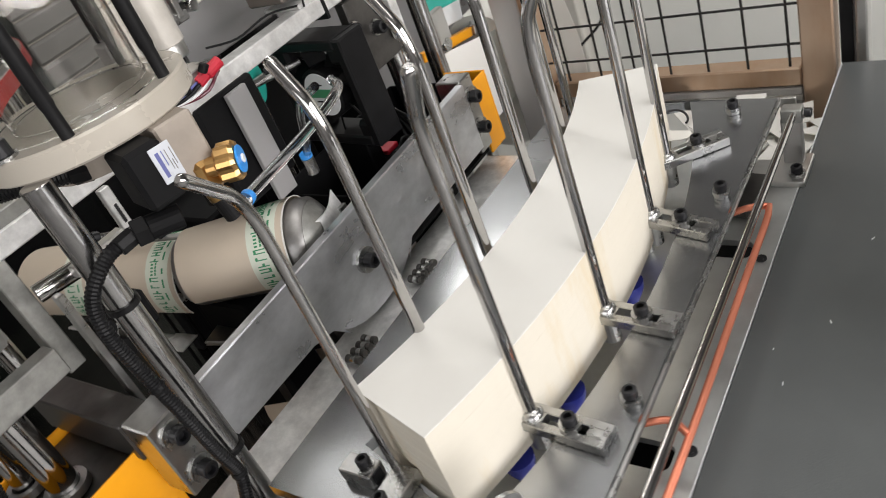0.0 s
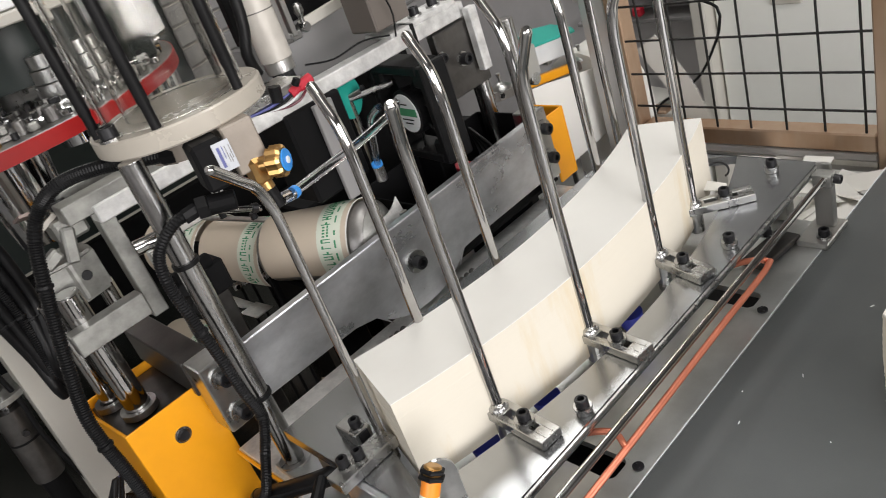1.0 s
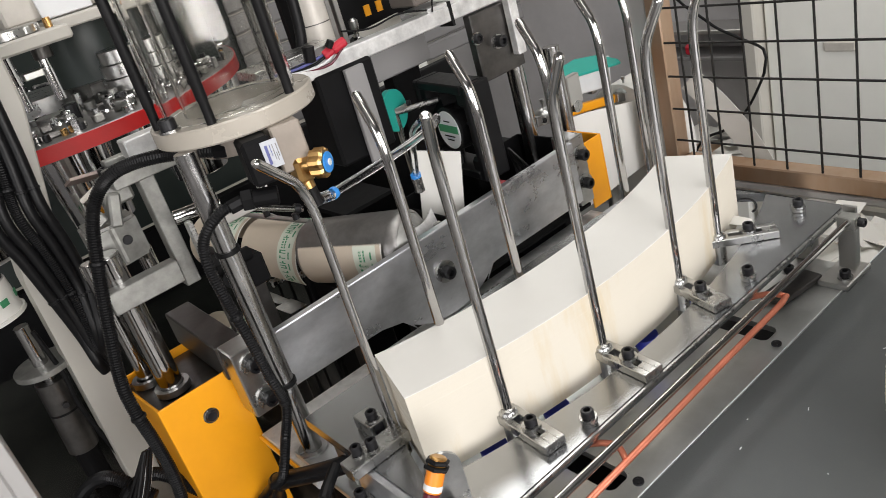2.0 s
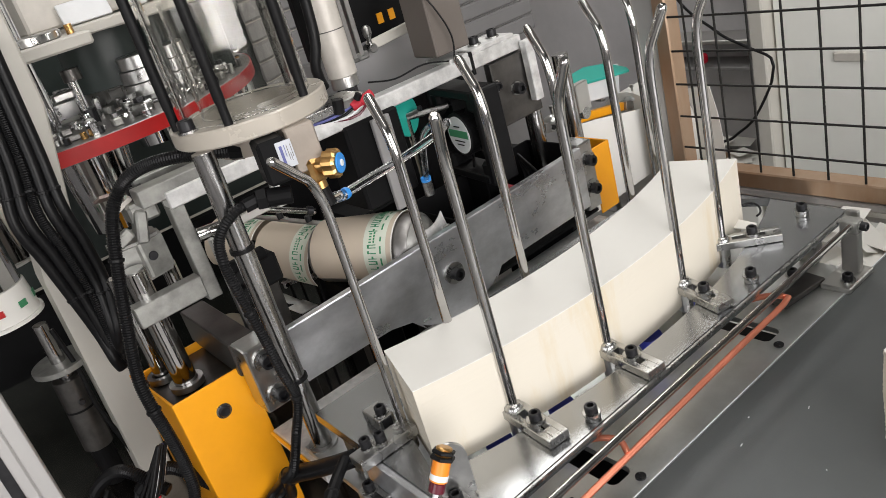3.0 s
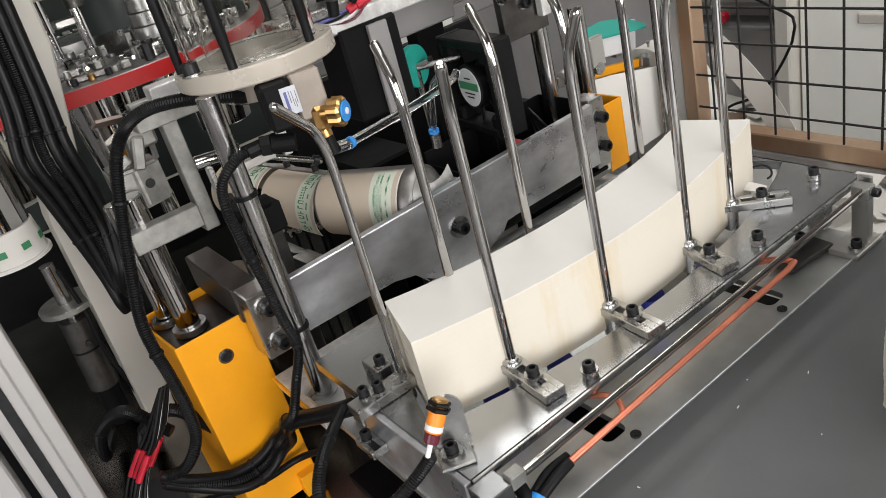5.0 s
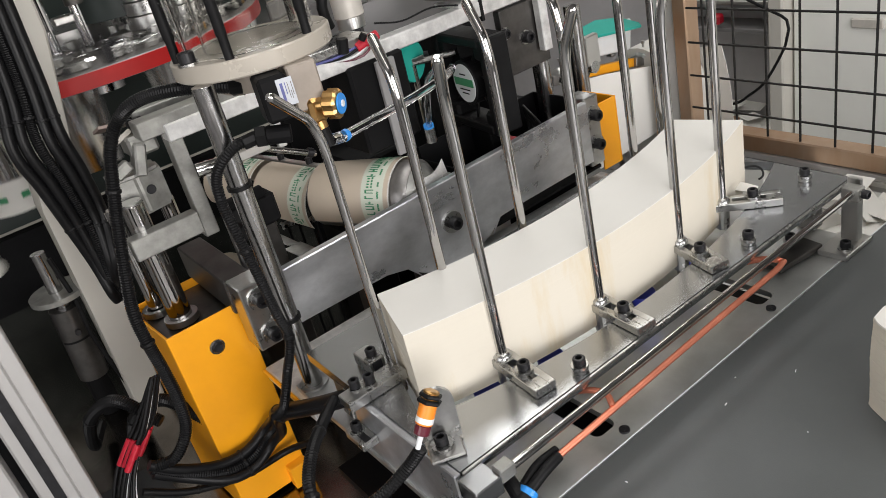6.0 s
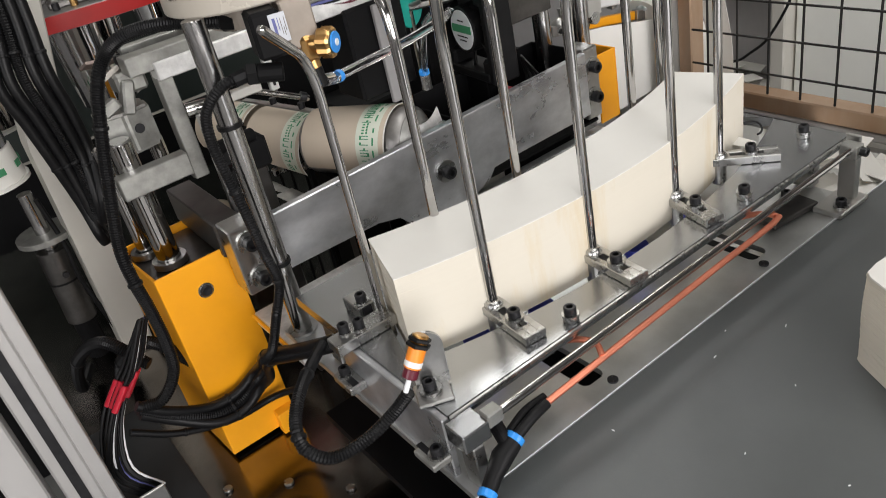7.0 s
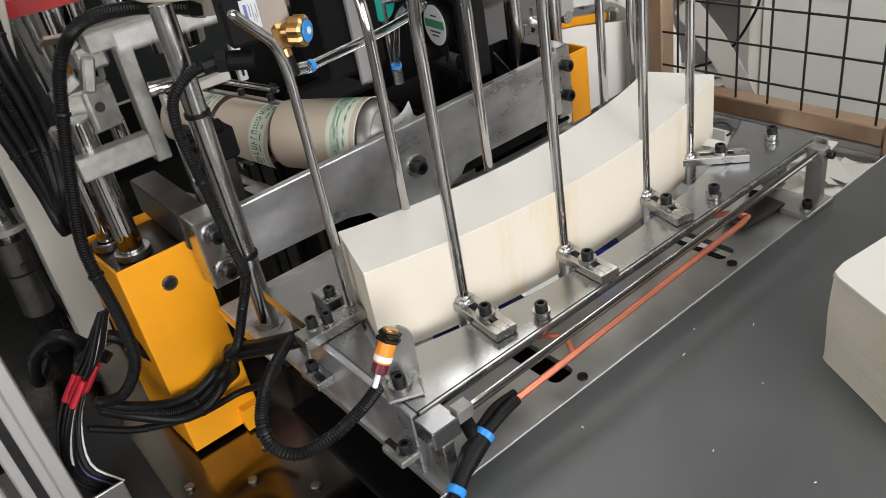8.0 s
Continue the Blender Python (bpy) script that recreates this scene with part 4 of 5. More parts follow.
for i in range(13):
    rr = random.Random(i)
    a, b = rr.uniform(-0.015, 0.015), rr.uniform(-0.012, 0.012)
    w = thing("connector_wire", "thin wire with a red crimp sleeve", "wire", (-0.312, 0.42, 0.80), "wires with red sleeves")
    pts = [(-0.258 + a * 0.4, 0.42, 0.872), (-0.288 + a, 0.42 + b, 0.824), (-0.312 + a, 0.42 + b, 0.802), (-0.338 + a, 0.41 + b, 0.766), (-0.350 + a, 0.40, 0.725), (-0.33 + a, 0.39, 0.69)]
    part("wire", sweep(curve(pts, 0.01), 0.0014 if i in (2, 5, 9) else 0.0022, 8), WHITE if i in (2, 9) else INKBLUE if i == 5 else BLACK, w, smooth=True)
    if i < 6:
        part("crimp_sleeve", cyl((-0.297 + a, 0.418 + b, 0.816), (-0.318 + a, 0.416 + b, 0.794), 0.0036, 12), REDPLASTIC, w, "red crimp sleeve")
for x0, y0, z0 in ((-0.26, 0.50, 0.68), (-0.30, 0.55, 0.68)):
    conduit("deck_cable", [(x0 + 0.03, y0 - 0.10, 0.80), (x0, y0 - 0.06, 0.83), (x0 - 0.03, y0, 0.79), (x0 - 0.04, y0 + 0.06, 0.72), (x0 - 0.02, y0 + 0.15, 0.69)], 0.0075, "black conduit looping on the deck", True, "cables on the deck")

# ---------------------------------------------------------------- cream pillar, guard profiles
pl = thing("machine_pillar", "cream painted steel machine pillar", "pillar", (-0.235, 0.70, 0.67), kind="structure")
bm = prism([(-0.158, 1.45), (-0.165, 1.20), (-0.212, 1.0), (-0.216, 0.83), (-0.228, 0.67), (-0.268, 0.67), (-0.265, 0.777), (-0.260, 1.0), (-0.222, 1.22), (-0.220, 1.45)], -0.03, 0.03)
bmesh.ops.bevel(bm, geom=list(bm.edges), offset=0.003, segments=1, affect='EDGES')
bmesh.ops.transform(bm, matrix=Matrix.Translation((0, 0.73, 0)) @ Matrix.Rotation(radians(90), 4, 'X'), verts=bm.verts)
part("pillar", bm, CREAM, pl)
gp = thing("guard_profile", "silver slotted aluminium guard profile", "profile", (-0.37, 0.38, 0.0), kind="structure")
part("profile", box((-0.386, 0.385, 0.9), (0.030, 0.060, 1.8), 0.002), PROFILE, gp)
part("slot_lip", box((-0.3645, 0.3655, 0.9), (0.013, 0.021, 1.8), 0.001), PROFILE, gp)
part("slot_lip", box((-0.3645, 0.4035, 0.9), (0.013, 0.025, 1.8), 0.001), PROFILE, gp)
# black strips paint the shade down in the profile's slots
part("slot", box((-0.3702, 0.3835, 0.9), (0.002, 0.0148, 1.8), 0), BLACKBOLT, gp, "black strip for the shade in the profile slot")
part("slot", box((-0.386, 0.3545, 0.9), (0.009, 0.002, 1.8), 0), BLACKBOLT, gp, "black strip for the shade in the profile slot")
part("door_frame", box((-0.425, 0.36, 0.9), (0.030, 0.040, 1.8), 0.002), PROFILE, gp)
part("hinge_tab", box((-0.335, 0.365, 0.695), (0.034, 0.004, 0.034), 0.001), ALU, gp)

# ---------------------------------------------------------------- lifting clamp behind the yellow column
lc = thing("lifting_clamp", "bare aluminium lifting clamp on two chromed shafts", "machine clamp", (-0.19, 0.44, 0.90))
part("main_shaft", cyl((-0.206, 0.43, 0.86), (-0.206, 0.43, 1.052), 0.0125, 26), ROD, lc, smooth=True)
part("rear_shaft", cyl((-0.218, 0.475, 0.86), (-0.218, 0.475, 1.04), 0.0085, 24), ROD, lc, smooth=True)
part("cross_bar", box((-0.190, 0.412, 1.0135), (0.072, 0.018, 0.023), 0.001), CASTALU, lc)
part("upright", box((-0.139, 0.444, 1.045), (0.016, 0.018, 0.125), 0.001), CASTALU, lc)
part("top_arm", box((-0.110, 0.430, 1.1165), (0.128, 0.026, 0.018), 0.001), CASTALU, lc, "grey aluminium top arm")
part("rear_arm", box((-0.105, 0.472, 1.121), (0.115, 0.014, 0.012), 0.001), CASTALU, lc)
bm = prism([(-0.212, 0.452), (-0.188, 0.446), (-0.160, 0.452), (-0.157, 0.48), (-0.172, 0.505), (-0.208, 0.50)], 1.028, 1.072)
bmesh.ops.bevel(bm, geom=list(bm.edges), offset=0.003, segments=2, affect='EDGES')
part("cast_lug", bm, CASTALU, lc, "rough cast aluminium lug")
part("lug_web", box((-0.176, 0.455, 1.084), (0.012, 0.02, 0.034), 0.002, Matrix.Rotation(radians(18), 4, 'Y')), CASTALU, lc)
part("lug_rib", box((-0.196, 0.452, 1.080), (0.020, 0.012, 0.012), 0.002, Matrix.Rotation(radians(-22), 4, 'Y')), CASTALU, lc)
# black plug stands for the shaded bore of the lug
part("lug_hole_shade", cyl((-0.178, 0.4462, 1.052), (-0.178, 0.452, 1.052), 0.005, 18), BLACKBOLT, lc)
part("short_shaft", cyl((-0.163, 0.475, 0.98), (-0.163, 0.475, 1.030), 0.0085, 22), ROD, lc, smooth=True)
part("saddle", box((-0.166, 0.470, 1.096), (0.030, 0.034, 0.022), 0.003), CASTALU, lc)
bm = prism([(-0.198, 0.47), (-0.168, 0.466), (-0.160, 0.50), (-0.17, 0.52), (-0.196, 0.515)], -0.0015, 0.0015)
bmesh.ops.transform(bm, matrix=Matrix.Translation((-0.19, 0.50, 1.114)) @ Euler((radians(-16), radians(8), 0)).to_matrix().to_4x4() @ Matrix.Translation((0.19, -0.50, 0)), verts=bm.verts)
part("brown_cover", bm, BROWNSHEET, lc, "brown-grey cover sheet")
part("cover_edge", box((-0.184, 0.466, 1.106), (0.030, 0.003, 0.005), 0.0008, Matrix.Rotation(radians(-22), 4, 'Y')), CREAMGREY, lc, "pale folded edge")
part("cap", cyl((-0.206, 0.43, 1.046), (-0.206, 0.43, 1.054), 0.0118, 24), ZINC, lc)
part("pin", cyl((-0.135, 0.419, 1.0594), (-0.090, 0.4065, 1.058), 0.0075, 18), ROD, lc, smooth=True)
part("thin_strut", box((-0.128, 0.405, 0.99), (0.006, 0.010, 0.13), 0.0008), STEEL, lc)
bolt(lc, (-0.163, 0.468, 1.107), collar=0.007, r=0.0085, h=0.008, cr=0.0065)
for z, x in ((1.0, -0.112), (0.975, -0.108)):
    part("roller", cyl((x, 0.415, z), (x, 0.44, z), 0.010, 18), BLACK, lc)
sp = thing("drive_axle", "chromed drive axle in a black bearing block", "axle", (-0.09, 0.47, 0.90))
part("axle", cyl((-0.12, 0.42, 1.010), (-0.075, 0.43, 1.006), 0.0080, 20), MATTBLACK, sp, smooth=True)
part("bearing", box((-0.075, 0.440, 0.985), (0.024, 0.030, 0.036), 0.003), MATTBLACK, sp)
part("foot", box((-0.078, 0.450, 0.82), (0.022, 0.022, 0.30), 0.002), DARKSTEEL, sp)
part("white_link", box((-0.085, 0.40, 1.062), (0.05, 0.010, 0.010), 0.001), ALU, sp)

# ---------------------------------------------------------------- turret with its stations
TX, TY, TT = -0.07, 1.15, 1.126
tu = thing("turret", "red-rimmed indexing turret carrying chromed tooling", "turret", (TX, TY, 0.9))
bm = cyl((TX, TY, TT - 0.0235), (TX, TY, TT), 0.35, 120, ch=0.001)
part("disc", bm, CAST2, tu, "dull grey steel disc")
part("red_rim", ring((TX, TY, TT - 0.0225), 0.3495, 0.3525, 0.0215, 120), RED, tu, "glossy red painted rim", True)
part("hub", cyl((TX, TY, TT), (TX, TY, TT + 0.03), 0.085, 48), STEEL, tu, "", True)
for k in range(10):
    a = radians(36 * k + 10)
    u = Vector((math.cos(a), math.sin(a), 0))
    v = Vector((-u.y, u.x, 0))
    o = Vector((TX, TY, TT)) + u * 0.285
    rt = Matrix.Rotation(a, 4, 'Z')
    part("station_base", box(o + Vector((0, 0, 0.004)), (0.050, 0.066, 0.008), 0.002, rt), CAST2, tu, "dull steel tool base")
    part("clamp_jaw", box(o + v * 0.016 + Vector((0, 0, 0.014)), (0.034, 0.012, 0.012), 0.002, rt), CASTALU, tu)
    part("clamp_jaw", box(o - v * 0.018 + Vector((0, 0, 0.013)), (0.026, 0.016, 0.010), 0.002, rt), CAST2, tu)
    part("spring_rod", cyl(o - u * 0.030 + Vector((0, 0, 0.014)), o + u * 0.028 + Vector((0, 0, 0.016)), 0.0035, 12), CHROME, tu, "", True)
    part("pivot_pin", cyl(o + v * 0.016, o + v * 0.016 + Vector((0, 0, 0.026)), 0.0055, 14), CHROME, tu, "", True)
    for s in (-1, 0, 1):
        q = o + u * 0.036 + v * 0.024 * s
        part("set_screw", cyl(q, q + Vector((0, 0, 0.010)), 0.005, 12), BRASS if s == 0 else BLACKBOLT, tu)
    o2 = Vector((TX, TY, TT)) + u * 0.185
    part("drum", cyl(o2, o2 + Vector((0, 0, 0.014)), 0.024, 30), CAST2, tu, "", True)
    part("link_arm", box(o2 + u * 0.045 + Vector((0, 0, 0.010)), (0.07, 0.010, 0.006), 0.001, rt), STEEL, tu)
    for j, (da, rr, w) in enumerate(((9, 0.315, 0.020), (18, 0.30, 0.030), (20, 0.245, 0.024), (27, 0.320, 0.016), (4, 0.232, 0.022))):
        b = a + radians(da)
        p = Vector((TX + rr * math.cos(b), TY + rr * math.sin(b), TT))
        m = Matrix.Rotation(b + 0.5 * j, 4, 'Z')
        part("tool_block", box(p + Vector((0, 0, w * 0.3)), (w, w * 0.7, w * 0.6), 0.002, m), (CASTALU, ZINC, CAST2, CASTALU, STEEL)[j], tu)
        part("cap_nut", cyl(p + Vector((0, 0, w * 0.6)), p + Vector((0, 0, w * 0.6 + 0.007)), w * 0.28, 6), (CHROME, BLACKBOLT, CHROME, ZINC, CHROME)[j], tu)
        part("spring_pin", cyl(p + m @ Vector((-w, w * 0.6, 0.008)), p + m @ Vector((w, w * 0.5, 0.013)), 0.0032, 10), CHROME, tu, "", True)
    part("hanging_mandrel", cyl(o + Vector((0, 0, -0.14)), o + Vector((0, 0, -0.024)), 0.044, 36, 0.053), CHROME, tu, "chromed cup mandrel", True)

rnd = random.Random(31)
for i in range(150):
    a, rr = rnd.uniform(0, 6.283), rnd.uniform(0.12, 0.335)
    q = Vector((TX + rr * math.cos(a), TY + rr * math.sin(a), TT))
    h, r = rnd.uniform(0.005, 0.026), rnd.uniform(0.004, 0.011)
    part("stud", cyl(q, q + Vector((0, 0, h)), r, rnd.choice((6, 14, 18))), rnd.choice((CHROME, ZINC, BLACKBOLT, STEEL, CASTALU, CAST2)), tu)
pu = thing("punch_head", "chromed punch with two pins under a flange", "punch", (-0.11, 0.92, 1.12))
for dx in (-0.026, 0.022):
    part("pin", cyl((-0.100 + dx, 0.93, 1.160), (-0.100 + dx, 0.93, 1.24), 0.0075, 20), CHROME, pu, smooth=True)
part("cross_piece", box((-0.100, 0.93, 1.206), (0.030, 0.02, 0.012), 0.002), STEEL, pu)
part("stem", cyl((-0.135, 0.905, 1.20), (-0.135, 0.905, 1.50), 0.0145, 24), CHROME, pu, smooth=True)
part("spring_cup", cyl((-0.075, 0.93, 1.222), (-0.075, 0.93, 1.240), 0.014, 20), DARKSTEEL, pu, smooth=True)
ov = thing("overhead_bridge", "cream cast bridge plate with a steel flange", "machine bridge", (0.0, 0.95, 1.24))
part("plate", box((-0.117, 0.930, 1.2515), (0.150, 0.16, 0.019), 0.003), CREAM, ov)
part("rear_plate", box((0.010, 0.985, 1.259), (0.120, 0.14, 0.016), 0.002), CREAM, ov)
part("upper_plate", box((-0.01, 1.04, 1.31), (0.17, 0.12, 0.08), 0.004), CREAMGREY, ov)
part("cover_sheet", box((-0.01, 0.962, 1.285), (0.075, 0.006, 0.034), 0.001, Matrix.Rotation(radians(-20), 4, 'X')), WHITE, ov, "pale folded cover sheet")
part("flange", sweep([(-0.115, 0.905, z) for z in (1.261, 1.262, 1.2725, 1.2735)], [0.043, 0.045, 0.045, 0.043], 40), STEEL, ov, "", True)
for k in range(12):
    u = radians(30 * k)
    part("flange_notch", box((-0.115 + 0.0455 * math.cos(u), 0.905 + 0.0455 * math.sin(u), 1.267), (0.003, 0.008, 0.009), 0.0008, Matrix.Rotation(u, 4, 'Z')), ZINC, ov)
part("side_bracket", box((-0.186, 0.888, 1.288), (0.044, 0.016, 0.056), 0.002), CREAM, ov)
part("bracket_bolt", cyl((-0.186, 0.880, 1.290), (-0.186, 0.873, 1.290), 0.012, 6), CAST2, ov, "dull hexagon bolt")
part("leg", box((0.16, 1.0, 1.19), (0.05, 0.12, 0.115), 0.003), DARKGREEN, ov)
part("leg_arm", box((0.10, 1.0, 1.2575), (0.17, 0.10, 0.018), 0.002), CREAM, ov)
for x, y in ((-0.060, 0.885), (-0.170, 0.868)):
    part("flange_bolt", cyl((x, y, 1.261), (x, y, 1.275), 0.0055, 12), BRASS, ov)
part("green_housing", cyl((0.02, 1.06, 1.16), (0.02, 1.06, 1.248), 0.075, 40), DARKGREEN, ov, "dark green gear housing", True)
gd = thing("stacked_rings", "stack of grey steel bearing rings on the turret frame", "bearing", (0.055, 0.90, 1.12))
for i in range(3):
    part("bearing_ring", cyl((0.032, 0.95, 1.140 + 0.021 * i), (0.032, 0.95, 1.160 + 0.021 * i), 0.040 - 0.004 * i, 40), STEEL, gd, "", True)
part("post", cyl((0.032, 0.95, TT + 0.0005), (0.032, 0.95, 1.141), 0.02, 20), STEEL, gd)

# second wheel that carries the finished cups past the pillar
WX, WY, WZ = -0.62, 0.98, 1.00
wh = thing("cup_wheel", "steel carrier wheel holding upturned printed paper cups", "cup carrier", (WX, WY, WZ))
part("wheel", cyl((WX, WY, WZ + 0.03), (WX, WY, WZ + 0.05), 0.25, 64), STEEL, wh, "", True)
for k in range(8):
    a = radians(45 * k - 32)
    o = Vector((WX + 0.36 * math.cos(a), WY + 0.36 * math.sin(a), WZ))
    part("holder", cyl(o + Vector((0, 0, 0.0)), o + Vector((0, 0, 0.075)), 0.042, 30), CHROME, wh, "chromed cup holder", True)
    part("arm", cyl((WX, WY, WZ + 0.04), o + Vector((0, 0, 0.04)), 0.014, 14), STEEL, wh)
    part("cup", cyl(o + Vector((0, 0, -0.045)), o + Vector((0, 0, -0.001)), 0.047, 36, 0.044), PAPER, wh, "white paper cup with a green and red print", True)
    part("cup_rim", ring(o + Vector((0, 0, -0.049)), 0.044, 0.0505, 0.005, 36), PAPER, wh, "", True)
    for j in range(9):
        b = 2 * math.pi * j / 9
        part("print_mark", box(o + Vector((0.0468 * math.cos(b), 0.0468 * math.sin(b), -0.025)), (0.001, 0.012, 0.009), 0, Matrix.Rotation(b, 4, 'Z')), RED if j == 1 else GREEN, wh)
ac = thing("air_cylinder", "silver air cylinder below the cup wheel", "air cylinder", (-0.30, 0.75, 0.67))
# dark material stands in for the low light on the silver barrel
part("barrel", cyl((-0.294, 0.76, 0.735), (-0.288, 0.76, 0.850), 0.0205, 32), DARKSTEEL, ac, "steel barrel, darkened for the low light there", True)
part("rod", cyl((-0.288, 0.76, 0.850), (-0.286, 0.76, 0.935), 0.0098, 28), POST, ac, smooth=True)
part("catch_disc", cyl((-0.284, 0.76, 0.868), (-0.284, 0.76, 0.876), 0.040, 44), CASTALU, ac, "grey catch disc", True)
part("foot", cyl((-0.295, 0.76, 0.67), (-0.294, 0.76, 0.735), 0.016, 24), MATTBLACK, ac)
part("port_screw", cyl((-0.288, 0.740, 0.815), (-0.288, 0.735, 0.815), 0.0045, 14), BLACKBOLT, ac)
part("band", ring((-0.290, 0.76, 0.800), 0.0206, 0.0214, 0.003), BLACK, ac)
part("air_line", sweep(curve([(-0.278, 0.735, 0.93), (-0.272, 0.732, 0.86), (-0.274, 0.732, 0.80), (-0.262, 0.728, 0.70), (-0.262, 0.728, 0.68)], 0.01), 0.0034, 10), BLACK, ac, "thin black air line", True)

# ---------------------------------------------------------------- forming mandrel and the press above it
MA, MD = Vector((0.028, 0.72, 0.944)), Vector((0.2, -0.98, 0.0)).normalized()


def turned(d):
    """A turn whose x axis runs along the level direction d."""
    side = Vector((0, 0, 1)).cross(d).normalized()
    return Matrix((d, side, d.cross(side).normalized())).transposed().to_4x4()


def on_axis(s):
    return MA + MD * s


FA, FD = Vector((0.045, 0.487, 0.934)), Vector((0.44, -0.898, 0.0)).normalized()     # the forming mandrel
FROT, MROT = turned(FD), turned(MD)


def on_mandrel(s):
    return FA + FD * s


mn = thing("forming_mandrel", "polished conical forming mandrel", "mandrel", on_axis(0.1))
part("cone", sweep([on_mandrel(s) for s in (-0.030, -0.025, 0.03, 0.102, 0.113, 0.117)], [0.036, 0.039, 0.0412, 0.0436, 0.043, 0.0395], 56), CAST2, mn, "grey polished cone", True)
part("end_cap", sweep([on_mandrel(s) for s in (0.117, 0.121, 0.129, 0.130)], [0.0385, 0.035, 0.0245, 0.02], 48), CASTALU, mn, "ground end cap", True)
part("stand", box(on_mandrel(0.0) + Vector((0, 0, -0.145)), (0.05, 0.08, 0.22), 0.003), MATTBLACK, mn)
part("hold_rod", cyl((-0.045, 0.505, 1.034), (0.030, 0.495, 0.996), 0.0036, 14), ROD, mn, "thin hold-down rod", True)
part("rod_clamp", cyl((-0.040, 0.504, 1.0315), (-0.034, 0.503, 1.0285), 0.006, 14), BLACKBOLT, mn)
part("rod_clamp", cyl((0.020, 0.497, 1.0015), (0.027, 0.496, 0.998), 0.006, 14), BLACKBOLT, mn)
part("rod_bracket", box((-0.004, 0.506, 1.040), (0.011, 0.008, 0.044), 0.001), GALV, mn)
# black strip in place of the bracket slot's shade
part("bracket_slot_shade", box((-0.004, 0.5015, 1.034), (0.003, 0.0012, 0.020), 0), BLACKBOLT, mn)
part("hold_strip", box(on_axis(0.12) + Vector((-0.03, -0.01, 0.028)), (0.17, 0.008, 0.004), 0.001, MROT), STEEL, mn, "thin spring steel strip")
for s in (0.09, 0.16, 0.22):
    part("strip_screw", cyl(on_axis(s - 0.04) + Vector((-0.03, -0.01, 0.029)), on_axis(s - 0.04) + Vector((-0.03, -0.01, 0.038)), 0.0045, 12), BLACKBOLT, mn)
tray = thing("drop_rail", "pale sheet-metal rail under the finished sleeves", "rail", (0.0, 0.62, 0.67))
part("rail", box((-0.026, 0.62, 0.880), (0.022, 0.17, 0.003), 0.0008, Euler((0, radians(28), radians(3))).to_matrix().to_4x4()), GALV, tray)
part("end_flap", box((-0.020, 0.525, 0.876), (0.030, 0.026, 0.002), 0.0006, Euler((radians(14), radians(10), radians(20))).to_matrix().to_4x4()), GALV, tray)
part("support", box((-0.024, 0.63, 0.775), (0.012, 0.012, 0.21), 0.001), MATTBLACK, tray)
tipg = thing("sleeve_guide", "bright bent guide plate at the mandrel tip", "guide plate", (0.10, 0.365, 0.85))
bm = bmesh.new()
arcs = [(0.058 + 0.074 * u, 0.372 - 0.010 * math.sin(3.1 * u), 0.944 + 0.018 * u + 0.004 * math.sin(6 * u)) for u in (k / 10 for k in range(11))]
lo = [[bm.verts.new((x, y + d, z - 0.014)) for x, y, z in arcs] for d in (0, 0.0015)]
hi = [[bm.verts.new((x, y + d + 0.006, z + 0.006)) for x, y, z in arcs] for d in (0, 0.0015)]
for k in range(10):
    bm.faces.new((lo[0][k], lo[0][k + 1], hi[0][k + 1], hi[0][k]))
    bm.faces.new((lo[1][k + 1], lo[1][k], hi[1][k], hi[1][k + 1]))
    bm.faces.new((hi[0][k], hi[0][k + 1], hi[1][k + 1], hi[1][k]))
    bm.faces.new((lo[0][k + 1], lo[0][k], lo[1][k], lo[1][k + 1]))
for k in (0, 10):
    bm.faces.new((lo[0][k], hi[0][k], hi[1][k], lo[1][k]))
part("plate", bm, GALV, tipg, smooth=True)
part("stay", box((0.128, 0.369, 0.901), (0.010, 0.004, 0.10), 0.0006), STEEL, tipg)
for s in (-1, 1):
    wg = thing("folding_wing", "dark steel folding wing under the mandrel", "folding wing", on_axis(0.27) + Vector((0, 0, -0.09)), "folding wings")
    part("wing", box(on_axis(0.25) + MROT.to_3x3() @ Vector((0, s * 0.05, -0.082)), (0.10, 0.05, 0.006), 0.001, MROT), STEEL, wg)
    part("post", box(on_axis(0.25) + MROT.to_3x3() @ Vector((0, s * 0.05, -0.165)), (0.02, 0.02, 0.16), 0.001, MROT), DARKSTEEL, wg)

for x, y, k in ((-0.012, 0.63, 1), (0.004, 0.605, 0), (0.018, 0.60, 1), (0.030, 0.580, 0), (0.046, 0.575, 1)):
    cl = thing("chain_link", "small bright chain link hanging under the mandrel", "chain link", (x, y, 0.67), "chain links under the mandrel")
    # added stem, black so that it sinks into the cavity's shade
    part("dark_stem", cyl((x, y, 0.67), (x, y, 0.876), 0.002, 10), MATTBLACK, cl)
    part("link", box((x, y, 0.880), (0.022, 0.006, 0.010), 0.002, Matrix.Rotation(radians(25 - 40 * k), 4, 'Z')), ZINC, cl)
    part("pin", cyl((x - 0.006, y - 0.008, 0.881), (x - 0.006, y + 0.006, 0.881), 0.0035, 12), CHROME, cl)

